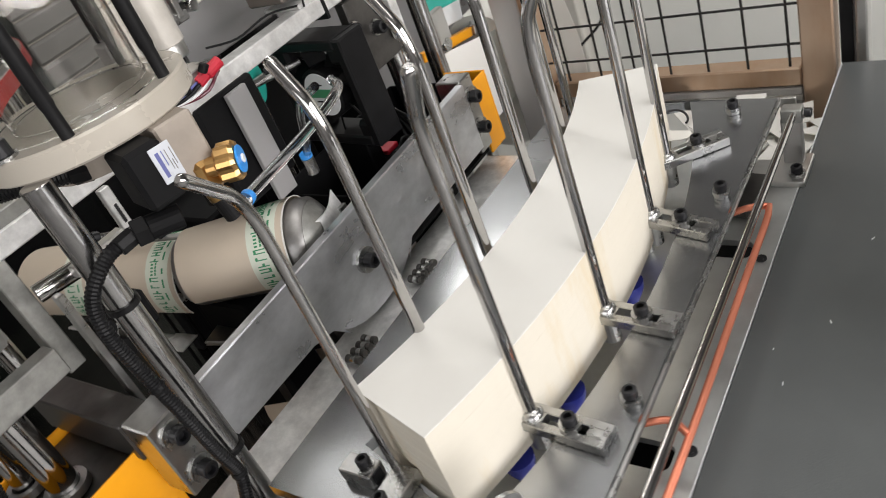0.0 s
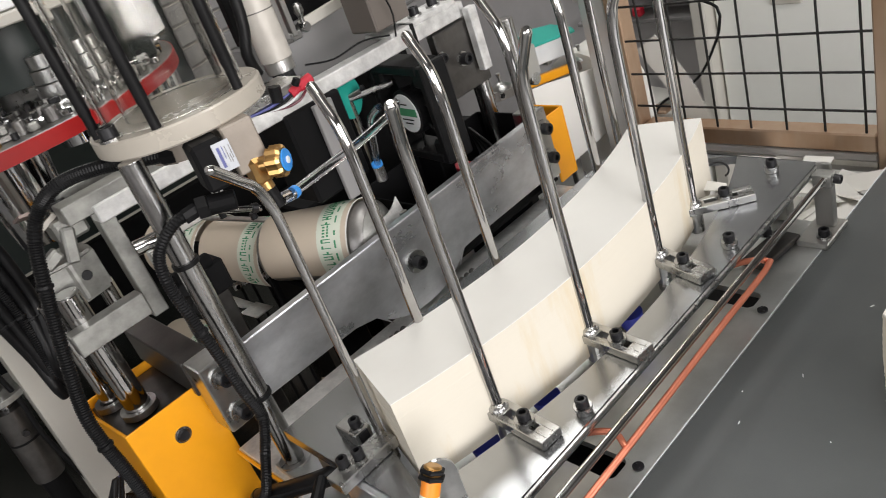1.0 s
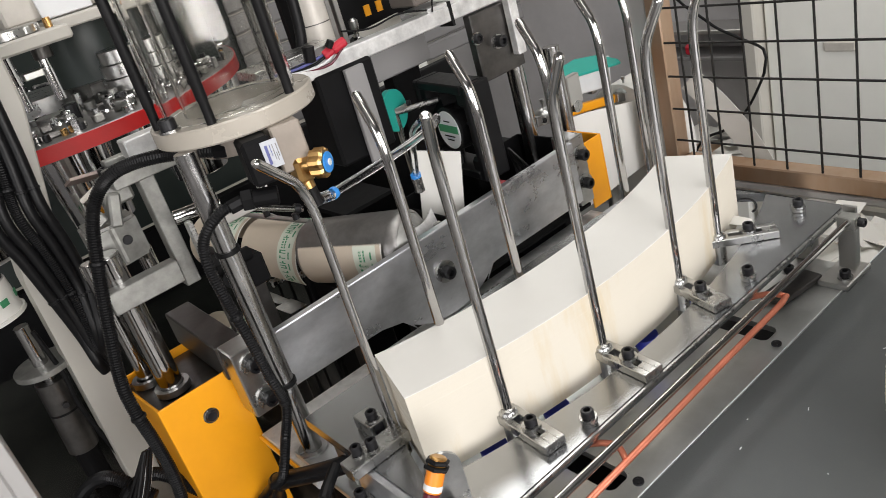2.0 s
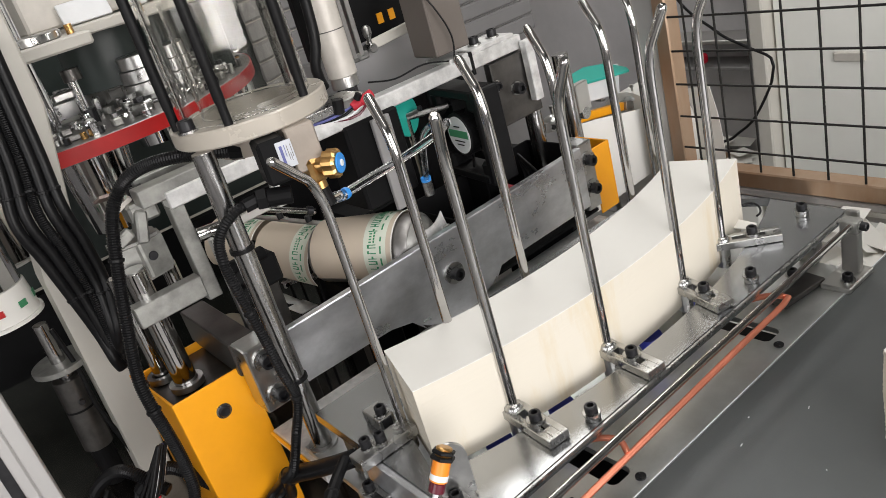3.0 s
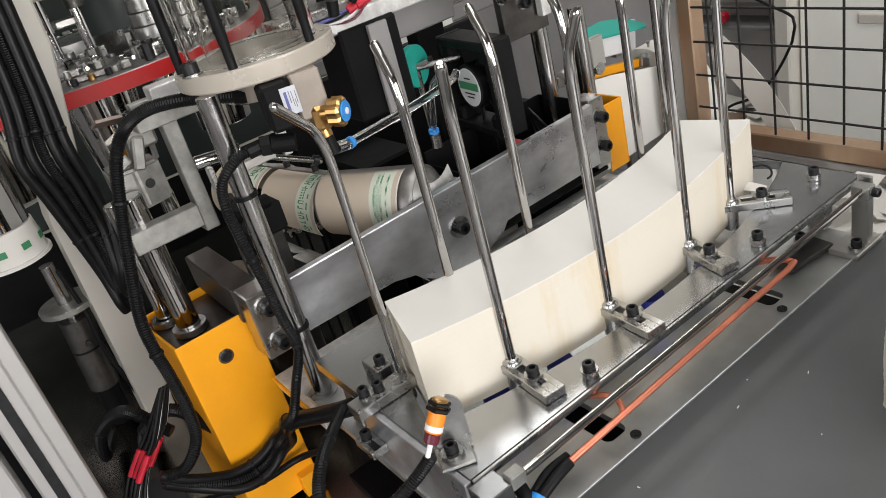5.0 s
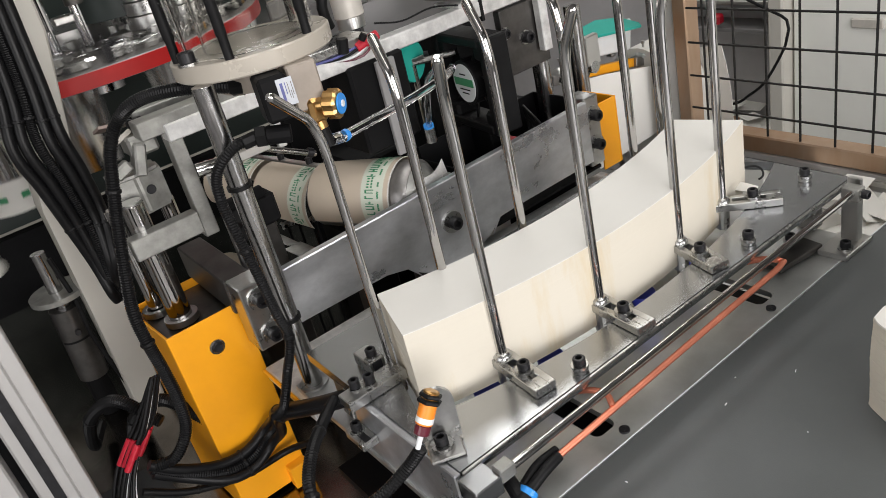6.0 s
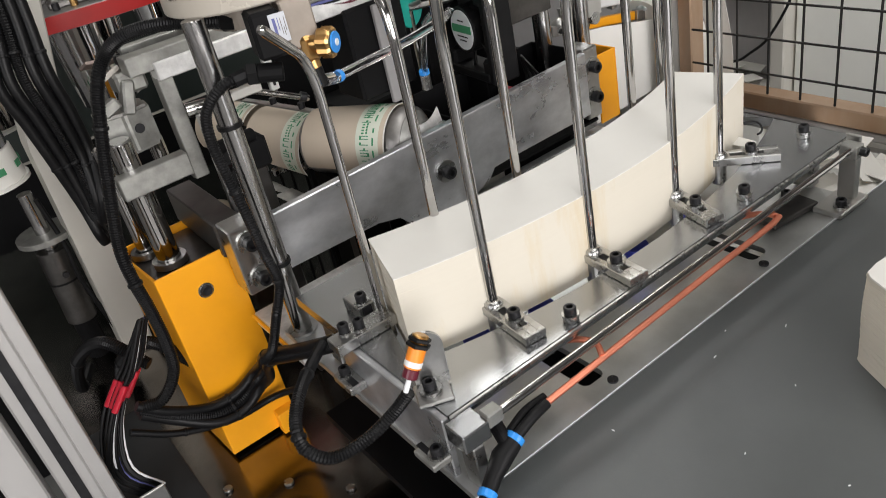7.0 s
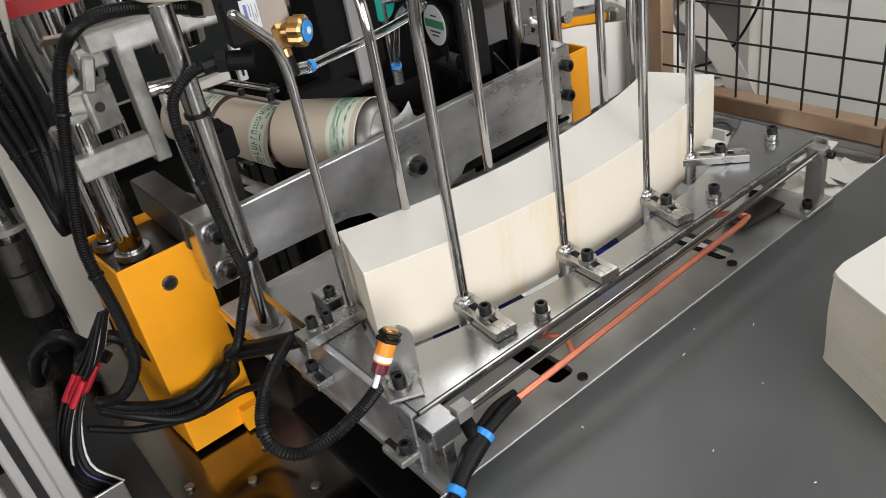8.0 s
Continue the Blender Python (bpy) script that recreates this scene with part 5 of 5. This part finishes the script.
ps = thing("overhead_press", "steel press bar with a black press block", "press", (0.12, 0.43, 1.155))
part("bar", box((0.10, 0.425, 1.1585), (0.50, 0.022, 0.018), 0.0012), GALV, ps, "bright galvanised bar")
part("block", box((0.096, 0.438, 1.100), (0.076, 0.060, 0.104), 0.003), MATTBLACK, ps, "matt black press block")
part("stem", cyl((0.112, 0.442, 1.14), (0.112, 0.442, 1.172), 0.014, 18), CHROME, ps)
part("front_plate", box((0.103, 0.4025, 1.093), (0.025, 0.006, 0.113), 0.0008), GREYWALL, ps, "grey upright guide plate")
# blackened steel here carries the shadow on the plate's front face
part("end_plate", box((0.325, 0.420, 1.104), (0.075, 0.014, 0.085), 0.0015), DARKSTEEL, ps)
part("end_bracket", box((0.348, 0.404, 1.120), (0.014, 0.012, 0.080), 0.001), GALV, ps, "bright end bracket")
bolt(ps, (0.322, 0.413, 1.104), (0, -1, 0), 0.0075, 0.010, 0.003, 0.009)
bolt(ps, (0.290, 0.413, 1.118), (0, -1, 0), 0.0062, 0.005, 0.002, 0.008)
part("carton", box((0.247, 0.448, 1.226), (0.054, 0.05, 0.094), 0.002), BROWNGREY, ps, "brown-grey sensor housing")
part("clamp_plate", box((0.05, 0.435, 1.176), (0.10, 0.05, 0.010), 0.001), ZINC, ps)
for i in range(2):
    part("red_connector", cyl((0.078 + 0.010 * i, 0.411 - 0.004 * i, 1.170 + 0.003 * i), (0.094 + 0.010 * i, 0.407 - 0.004 * i, 1.175 + 0.003 * i), 0.0055, 12), REDPLASTIC, ps, "red wire connector")
part("black_joint", cyl((0.060, 0.410, 1.170), (0.062, 0.408, 1.186), 0.0065, 14), BLACK, ps, "black push-in joint")
part("black_joint", cyl((0.082, 0.403, 1.178), (0.086, 0.400, 1.184), 0.0042, 12), BLACK, ps, "black push-in joint")
for i in range(4):
    part("lead", sweep(curve([(0.080 + 0.006 * i, 0.411 - 0.003 * i, 1.172), (0.05 + 0.008 * i, 0.412, 1.168 - 0.003 * i), (0.0, 0.42, 1.170 + 0.003 * i)], 0.006), 0.0016, 8), (INKBLUE, BLACK, WHITE, DARKRED)[i], ps)
part("top_plate", box((0.285, 0.440, 1.170), (0.11, 0.05, 0.005), 0.001), GALV, ps, "galvanised top plate")
for x in (0.290, 0.322):
    bolt(ps, (x, 0.436, 1.1725), collar=0.002, r=0.0065, h=0.009, cr=0.009)
part("tie_wrap", box((0.262, 0.425, 1.158), (0.004, 0.025, 0.029), 0), BLACK, ps)
part("loop_wire", sweep(curve([(0.236, 0.414, 1.168), (0.240, 0.412, 1.20), (0.226, 0.415, 1.24), (0.21, 0.43, 1.275)], 0.008), 0.0011, 8), BLACK, ps)
part("loop_wire", sweep(curve([(0.234, 0.416, 1.171), (0.20, 0.428, 1.178), (0.16, 0.436, 1.174), (0.125, 0.44, 1.182)], 0.008), 0.0011, 8), BLACK, ps)
shaft("guide_pillar", 0.367, 0.442, 0.86, 1.06, 0.0118, "steel guide pillar beside the fan", "shaft")
gp = shaft("guide_pillar", 0.428, 0.430, 0.86, 1.062, 0.0115, "steel guide pillar with a small clamp plate", "shaft")
part("clamp_plate", box((0.452, 0.428, 0.991), (0.026, 0.010, 0.042), 0.001), ALU, gp, "pale clamp plate")
part("clamp_ring", cyl((0.452, 0.4225, 0.966), (0.452, 0.434, 0.966), 0.009, 20), STEEL, gp)
cy = thing("press_cylinder", "pale grey air cylinder standing behind the press bar", "air cylinder", (0.13, 0.50, 1.12))
part("barrel", cyl((0.128, 0.498, 1.136), (0.128, 0.498, 1.45), 0.0185, 36), CREAMGREY, cy, smooth=True)
part("barrel_seam", ring((0.128, 0.498, 1.192), 0.0186, 0.0189, 0.0012, 36), DARKSTEEL, cy)
part("lower_cap", cyl((0.128, 0.498, 1.122), (0.128, 0.498, 1.136), 0.017, 32), ALU, cy)
part("nut", cyl((0.128, 0.498, 1.108), (0.128, 0.498, 1.122), 0.013, 6), BLACKBOLT, cy)
part("side_tube", sweep(curve([(0.088, 0.478, 1.135), (0.083, 0.474, 1.16), (0.094, 0.472, 1.20), (0.10, 0.476, 1.30), (0.10, 0.48, 1.42)], 0.01), 0.0065, 12), BLACK, cy, smooth=True)
part("bracket", box((0.15, 0.60, 1.27), (0.05, 0.14, 0.03), 0.002), STEEL, cy)
pfm = thing("upright_frame", "dark upright press frame with bright slide rails", "machine frame", (0.24, 0.58, 0.67))
part("back_plate", box((0.235, 0.585, 1.28), (0.20, 0.012, 0.26), 0.001), MATTBLACK, pfm)
part("shelf", box((0.225, 0.575, 1.115), (0.20, 0.03, 0.07), 0.002), GREYWALL, pfm, "grey shelf beam")
part("leg", box((0.30, 0.61, 0.885), (0.05, 0.03, 0.43), 0.002), MATTBLACK, pfm)
for dx in (0.0, 0.0115):
    part("slide_rail", box((0.163 + dx, 0.522, 1.30), (0.007, 0.012, 0.31), 0.001), ALU, pfm, "bright slide rail")
part("rail_foot", box((0.169, 0.54, 1.145), (0.03, 0.045, 0.010), 0.001), STEEL, pfm)
part("lever", box((0.226, 0.522, 1.155), (0.075, 0.006, 0.013), 0.001, Matrix.Rotation(radians(-4), 4, 'Y')), CREAM, pfm, "pale lever bar")
part("lever_pivot", cyl((0.191, 0.53, 1.150), (0.191, 0.512, 1.150), 0.006, 14), ZINC, pfm)
part("lever_knob", sweep([(0.191, 0.518, z) for z in (1.156, 1.162, 1.168, 1.176, 1.179)], [0.003, 0.0032, 0.006, 0.006, 0.003], 14), ZINC, pfm, smooth=True)
for x in (0.255, 0.275):
    part("yellow_mark", box((x, 0.578, 1.172), (0.009, 0.002, 0.014), 0), YELLOW, pfm)
td = thing("teal_disc", "teal plastic hand wheel with a steel crank behind the press", "hand wheel", (0.19, 0.50, 1.055))
part("disc", cyl((0.198, 0.507, 1.055), (0.2015, 0.498, 1.055), 0.0275, 40), TEAL, td, smooth=True)
part("crank", box((0.204, 0.494, 1.056), (0.022, 0.004, 0.006), 0.001, Euler((0, radians(-12), radians(-45))).to_matrix().to_4x4()), ZINC, td, "bright crank arm")
part("crank_pin", cyl((0.212, 0.486, 1.061), (0.216, 0.482, 1.061), 0.0038, 14), BLACKBOLT, td)
part("axle", cyl((0.20, 0.499, 1.052), (0.25, 0.470, 1.052), 0.004, 14), ZINC, td)
part("stand", cyl((0.20, 0.500, 0.90), (0.20, 0.500, 1.05), 0.0045, 14), ROD, td, smooth=True)

# dark body of the machine behind the mandrel
mb = thing("machine_body", "dark machine body panels behind the mandrel", "machine body", (0.2, 0.8, 0.67), kind="structure")
part("back_panel", box((0.33, 0.80, 0.84), (0.42, 0.02, 0.34), 0.002), MATTBLACK, mb)
part("side_panel", box((0.47, 0.66, 0.78), (0.02, 0.30, 0.22), 0.002), MATTBLACK, mb)
part("pale_panel", box((0.52, 0.95, 1.00), (0.14, 0.02, 0.12), 0.002), WALL, mb, "pale grey panel")
# black sheet added to darken the low background behind the pillar
part("dark_backdrop", box((-0.45, 1.52, 0.375), (1.9, 0.03, 0.74), 0.002), MATTBLACK, mb)
part("green_panel", box((0.02, 1.55, 1.10), (1.0, 0.03, 0.70), 0.002), DARKGREEN, mb, "dark green rear panel")
part("crank_box", box((0.20, 0.70, 0.80), (0.10, 0.12, 0.20), 0.004), MATTBLACK, mb)
sh = thing("roller_shutter", "grey ribbed roller shutter at the back", "shutter", (0.9, 1.5, 0.8), kind="structure")
for i in range(16):
    part("slat", box((0.95, 1.50, 0.86 + 0.05 * i), (0.9, 0.02, 0.046), 0.006), GREYWALL, sh)

# ---------------------------------------------------------------- bottom-paper feed beyond the yellow bracket
ya = thing("paper_feed_arm", "yellow feed arm with steel clamps over a paper roll", "feed arm", (0.56, 0.48, 0.90))
part("arm", box((0.550, 0.500, 0.923), (0.13, 0.010, 0.014), 0.001, Matrix.Rotation(radians(10), 4, 'Y')), YELLOW, ya)
part("clamp_plate", box((0.640, 0.496, 0.908), (0.055, 0.014, 0.015), 0.001, Matrix.Rotation(radians(10), 4, 'Y')), CAST2, ya)
part("clamp_plate", box((0.462, 0.505, 0.938), (0.05, 0.014, 0.015), 0.001, Matrix.Rotation(radians(10), 4, 'Y')), CAST2, ya)
for x, y, z in ((0.646, 0.489, 0.907), (0.452, 0.498, 0.939), (0.505, 0.495, 0.931)):
    bolt(ya, (x, y, z), (0, -1, 0), 0.004, 0.002, 0.001, 0.006)
part("wing_nut", sweep([(0.640, 0.496, 0.916 + z) for z in (0, 0.0045, 0.0085, 0.0105, 0.0185, 0.019, 0.0235)], [0.016, 0.0145, 0.008, 0.002, 0.002, 0.0034, 0.0034], 14), STEEL, ya, smooth=True)
part("wing_nut", sweep([(0.462, 0.505, 0.946 + z) for z in (0, 0.0045, 0.0085, 0.0105, 0.0185, 0.019, 0.0235)], [0.017, 0.015, 0.008, 0.002, 0.002, 0.0034, 0.0034], 14), STEEL, ya, smooth=True)
part("post", box((0.585, 0.512, 0.80), (0.02, 0.012, 0.24), 0.002), STEEL, ya)
rw = thing("paper_roll", "wide white paper web curving off a roll", "paper roll", (0.60, 0.47, 0.70))
bm = bmesh.new()
prof = [(0.500 + 0.085 * math.cos(radians(a)), 0.815 + 0.115 * math.sin(radians(a))) for a in range(0, 360, 10)]
lo = [bm.verts.new((0.63, y, z)) for y, z in prof]
hi = [bm.verts.new((0.70, y, z)) for y, z in prof]
bm.faces.new(lo)
bm.faces.new(hi[::-1])
for k in range(len(lo)):
    j = (k + 1) % len(lo)
    bm.faces.new((lo[k], hi[k], hi[j], lo[j]))
part("roll", bm, PAPER, rw)
bm = bmesh.new()
cols = []
for i in range(13):
    u = i / 12
    x, y = 0.494 + 0.130 * u, 0.482 - 0.020 * u
    zl = 0.930 - 0.024 * u - 0.010 * max(0.0, 0.25 - u)
    cols.append([bm.verts.new((x + d * 0.5, y + d * 0.85, z)) for d in (0, 0.002) for z in (0.775 + 0.02 * u, zl)])
for a, b in zip(cols, cols[1:]):
    for p, q in ((0, 1), (1, 3), (3, 2), (2, 0)):
        bm.faces.new((a[p], a[q], b[q], b[p]))
bm.faces.new((cols[0][0], cols[0][1], cols[0][3], cols[0][2]))
bm.faces.new((cols[-1][0], cols[-1][2], cols[-1][3], cols[-1][1]))
part("web", bm, PAPER, rw, "white hanging paper web")
tg = thing("teal_guard", "teal plastic guard above the paper web", "guard", (0.58, 0.50, 0.96))
bm = prism([(-0.075, -0.012), (-0.04, -0.020), (0.055, -0.022), (0.062, -0.010), (0.048, 0.022), (0.0, 0.030), (-0.05, 0.016)], -0.002, 0.002)
bmesh.ops.bevel(bm, geom=list(bm.edges), offset=0.001, segments=1, affect='EDGES')
bmesh.ops.transform(bm, matrix=Matrix.Translation((0.568, 0.50, 0.983)) @ Euler((radians(17), radians(8), 0)).to_matrix().to_4x4(), verts=bm.verts)
part("guard", bm, TEAL, tg)
part("stay", box((0.60, 0.53, 0.955), (0.012, 0.012, 0.06), 0.001), STEEL, tg)
part("white_cover", box((0.592, 0.520, 0.958), (0.095, 0.006, 0.050), 0.002, Matrix.Rotation(radians(10), 4, 'Y')), WHITE, tg, "white cover")
ws = thing("waste_strip", "white strip of waste paper sliding down behind the guard", "paper strip", (0, 0, 0))
bm = bmesh.new()
rows = []
for k in range(11):
    u = k / 10
    y, z, x = 0.022 * u * u, -0.175 * u, 0.012 * math.sin(2.2 * u)
    rows.append([bm.verts.new((x + dx, y + dy, z)) for dx, dy in ((0, -0.022), (0.0008, -0.022), (0.0008, 0.022), (0, 0.022))])
for a, b in zip(rows, rows[1:]):
    for k in range(4):
        bm.faces.new((a[k], a[(k + 1) % 4], b[(k + 1) % 4], b[k]))
bm.faces.new(rows[0])
bm.faces.new(rows[-1][::-1])
part("strip", bm, PAPER, ws, "", True)

# ---------------------------------------------------------------- wire guard
GX = 0.60
wg = thing("wire_guard", "silver framed guard panel with black wire mesh", "guard panel", (GX, 0.2, 0.0), kind="structure")
bm = box((GX + 0.01, 0.207, 0.8135), (0.030, 0.330, 0.025), 0.002)
part("bottom_rail", bm, TAN, wg, "brushed tan-tinted bottom rail")
part("lower_rail", box((GX + 0.012, 0.207, 0.7855), (0.03, 0.330, 0.027), 0.002), PROFILE, wg)
part("rail_slot", box((GX - 0.004, 0.207, 0.7855), (0.003, 0.330, 0.007), 0), ALU, wg)
part("end_post", box((GX + 0.01, 0.0225, 0.95), (0.034, 0.037, 1.9), 0.002), TAN, wg)
part("corner_post", box((GX + 0.01, 0.386, 0.95), (0.030, 0.024, 1.9), 0.002), TAN, wg, "tan-tinted corner profile")
part("corner_channel", box((GX + 0.014, 0.422, 0.95), (0.030, 0.046, 1.9), 0.002), PROFILE, wg)
part("black_seal", box((GX + 0.01, -0.008, 0.95), (0.02, 0.014, 1.9), 0.001), BLACK, wg, "black rubber seal")
part("next_post", box((GX + 0.01, -0.024, 0.95), (0.03, 0.012, 1.9), 0.002), ALU, wg)
for k in range(7):
    y = 0.055 + 0.049 * k
    part("mesh_wire", cyl((GX, y, 0.826), (GX, y, 1.75), 0.0017, 8), WIRE, wg, "", True)
for k in range(18):
    z = 0.857 + 0.0503 * k
    part("mesh_wire", cyl((GX - 0.003, 0.04, z), (GX - 0.003, 0.374, z), 0.0017, 8), WIRE, wg, "", True)
cw = thing("loose_cable", "black cable hanging behind the wire guard", "cable", (0.9, 0.5, 0.9))
part("cable", sweep(curve([(0.80, 0.62, 1.75), (0.80, 0.60, 1.3), (0.80, 0.52, 1.06), (0.80, 0.439, 0.978), (0.80, 0.387, 0.95), (0.80, 0.342, 0.929), (0.80, 0.342, 0.90), (0.80, 0.351, 0.875), (0.80, 0.384, 0.821), (0.80, 0.424, 0.787), (0.80, 0.50, 0.72), (0.82, 0.6, 0.4), (0.85, 0.7, 0.005)], 0.01), 0.0024, 8), BLACK, cw, smooth=True)


# ---------------------------------------------------------------- moving paper
def sleeve():
    """A printed paper sleeve: an open cone with a pale print band and green marks; its own axis is x."""
    th = thing("paper_sleeve", "kraft-brown paper sleeve with a pale green printed band", "paper sleeve", (0, 0, 0), "paper sleeves on the mandrel")

    def shell(x0, x1, r0, r1, a0, a1, n, t):
        bm = bmesh.new()
        g = []
        for rr in (0, t):
            for x, r in ((x0, r0), (x1, r1)):
                g.append([bm.verts.new((x, (r + rr) * math.sin(radians(a0 + (a1 - a0) * k / n)), (r + rr) * math.cos(radians(a0 + (a1 - a0) * k / n)))) for k in range(n + 1)])
        a, b, c, d = g
        for k in range(n):
            bm.faces.new((a[k], a[k + 1], b[k + 1], b[k]))
            bm.faces.new((c[k], d[k], d[k + 1], c[k + 1]))
            bm.faces.new((b[k], b[k + 1], d[k + 1], d[k]))
            bm.faces.new((a[k], c[k], c[k + 1], a[k + 1]))
        for k in (0, n):
            bm.faces.new((a[k], b[k], d[k], c[k]))
        return bm

    part("shell", shell(-0.022, 0.100, 0.0412, 0.0462, -115, 115, 40, 0.0006), KRAFT, th, "", True)
    part("print_band", shell(0.060, 0.092, 0.0449, 0.0462, -114, 114, 40, 0.0004), BAND, th, "pale green printed band", True)
    part("rim", shell(0.0988, 0.1005, 0.0463, 0.0466, -115, 115, 40, 0.0007), PAPER, th, "white rolled rim", True)
    rnd = random.Random(5)

    def mark(x, l, a, w):
        part("print_mark", shell(x - 0.008, x + l - 0.008, 0.0453 + 0.041 * (x - 0.068), 0.0453 + 0.041 * (x + l - 0.068), a, a + w, 2, 0.0003), GREEN, th)

    a = -110.0
    while a < 104:
        if (a + 110) % 74 < 50:              # a run of tall strokes, as of large lettering
            mark(0.074, 0.0125, a, 1.3)
            mark(rnd.choice((0.074, 0.0795, 0.084)), 0.0026, a + 1.3, 3.0)
            if rnd.random() < 0.6:
                mark(0.074, 0.0125, a + 4.3, 1.3)
            a += 8.2
        else:                                # a run of small strokes
            mark(0.076, 0.0035, a, 2.2)
            mark(0.082, 0.0022, a, 3.4)
            a += 4.4
    for j in range(12):
        mark(0.0915, 0.0022, -105 + 18 * j, 11 if j % 3 else 7)
    return th


CYCLE, BEAT = 1.45, 3.40
master = sleeve()
SLEEVES = [master] + [copy_thing(master, Matrix()) for _ in range(8)]
bl = thing("flying_blank", "single white blank swinging towards the mandrel", "paper blank", (0, 0, 0))
part("sheet", box((0, 0, 0), (0.055, 0.0008, 0.095), 0), PAPER, bl)


def ease(t, a, b):
    s = min(1, max(0, (t - a) / (b - a)))
    return s * s * (3 - 2 * s)


def sleeve_pose(t, arrive):
    """Rises under the mandrel, is folded round it, then is pushed on along the axis, cup by cup."""
    rise = ease(t, arrive - 0.25, arrive - 0.02)
    turn = 180 * (1 - ease(t, arrive + 0.0, arrive + 0.42))
    first = ease(t, arrive + 1.13, arrive + 1.36)
    s = 0.106 - 0.126 * ease(t, arrive + CYCLE + 1.13, arrive + CYCLE + 1.36)
    s -= 0.126 * ease(t, arrive + 2 * CYCLE + 1.13, arrive + 2 * CYCLE + 1.36)
    sink = ease(t, arrive + 2 * CYCLE + 1.30, arrive + 2 * CYCLE + 1.45)
    p = FA.lerp(on_axis(s) + Vector((-0.024, 0, -0.026)), first) + Vector((0, 0, -0.19 * (1 - rise) - 0.20 * sink))
    face = FROT.to_quaternion().slerp(MROT.to_quaternion(), first).to_matrix().to_4x4()
    return Matrix.Translation(p) @ face @ pose(0, 0, 0, turn, 0, 0)


def beat(t):
    return (t - BEAT) % CYCLE


def pulse(t, up0, up1, down0, down1):
    """0 to 1 and back once a cycle; times count from the beat, and may be negative."""
    v = 0.0
    for k in range(-5, 7):
        o = BEAT + k * CYCLE
        v = max(v, ease(t, o + up0, o + up1) * (1 - ease(t, o + down0, o + down1)))
    return v


TIMES = [round(0.1 * k, 1) for k in range(81)]


def count(t, a, b):
    return sum(ease(t, BEAT + k * CYCLE + a, BEAT + k * CYCLE + b) for k in range(-3, 5))


def motions():
    for k, ob in enumerate(SLEEVES):
        walk(ob, [(t, sleeve_pose(t, BEAT + (k - 5) * CYCLE)) for t in TIMES])
    rows = []
    for t in TIMES:
        v = pulse(t, -0.16, 0.0, 0.03, 0.14)
        rows.append((t, pose(0.20 - 0.030 * v, 0.405, 0.83 + 0.155 * v, 0, 12 * v, -40 - 15 * v)))
    walk(bl, rows)
    rows = []
    for t in TIMES:
        v = pulse(t, -0.28, -0.08, 0.42, 0.62)
        rows.append((t, pose(0.66, 0.385, 0.930, -8 - 36 * v, 0, 0)))
    walk(ws, rows)
    walk(ps, [(t, pose(0.12, 0.43, 1.155 - 0.053 * (1 - pulse(t, -0.32, -0.08, 0.12, 0.32)))) for t in TIMES])
    walk(lc, [(t, pose(-0.19, 0.44, 0.90 + 0.020 * pulse(t, -0.30, 0.0, 0.12, 0.36))) for t in TIMES])
    walk(pu, [(t, pose(-0.11, 0.92, 1.12 - 0.026 * (1 - pulse(t, -0.40, -0.10, 0.05, 0.38)))) for t in TIMES])
    walk(tu, [(t, pose(TX, TY, 0.9, 0, 0, -36 * count(t, -0.40, -0.10))) for t in TIMES])
    walk(wh, [(t, pose(WX, WY, WZ, 0, 0, -45 * count(t, -0.42, -0.12))) for t in TIMES])


motions()
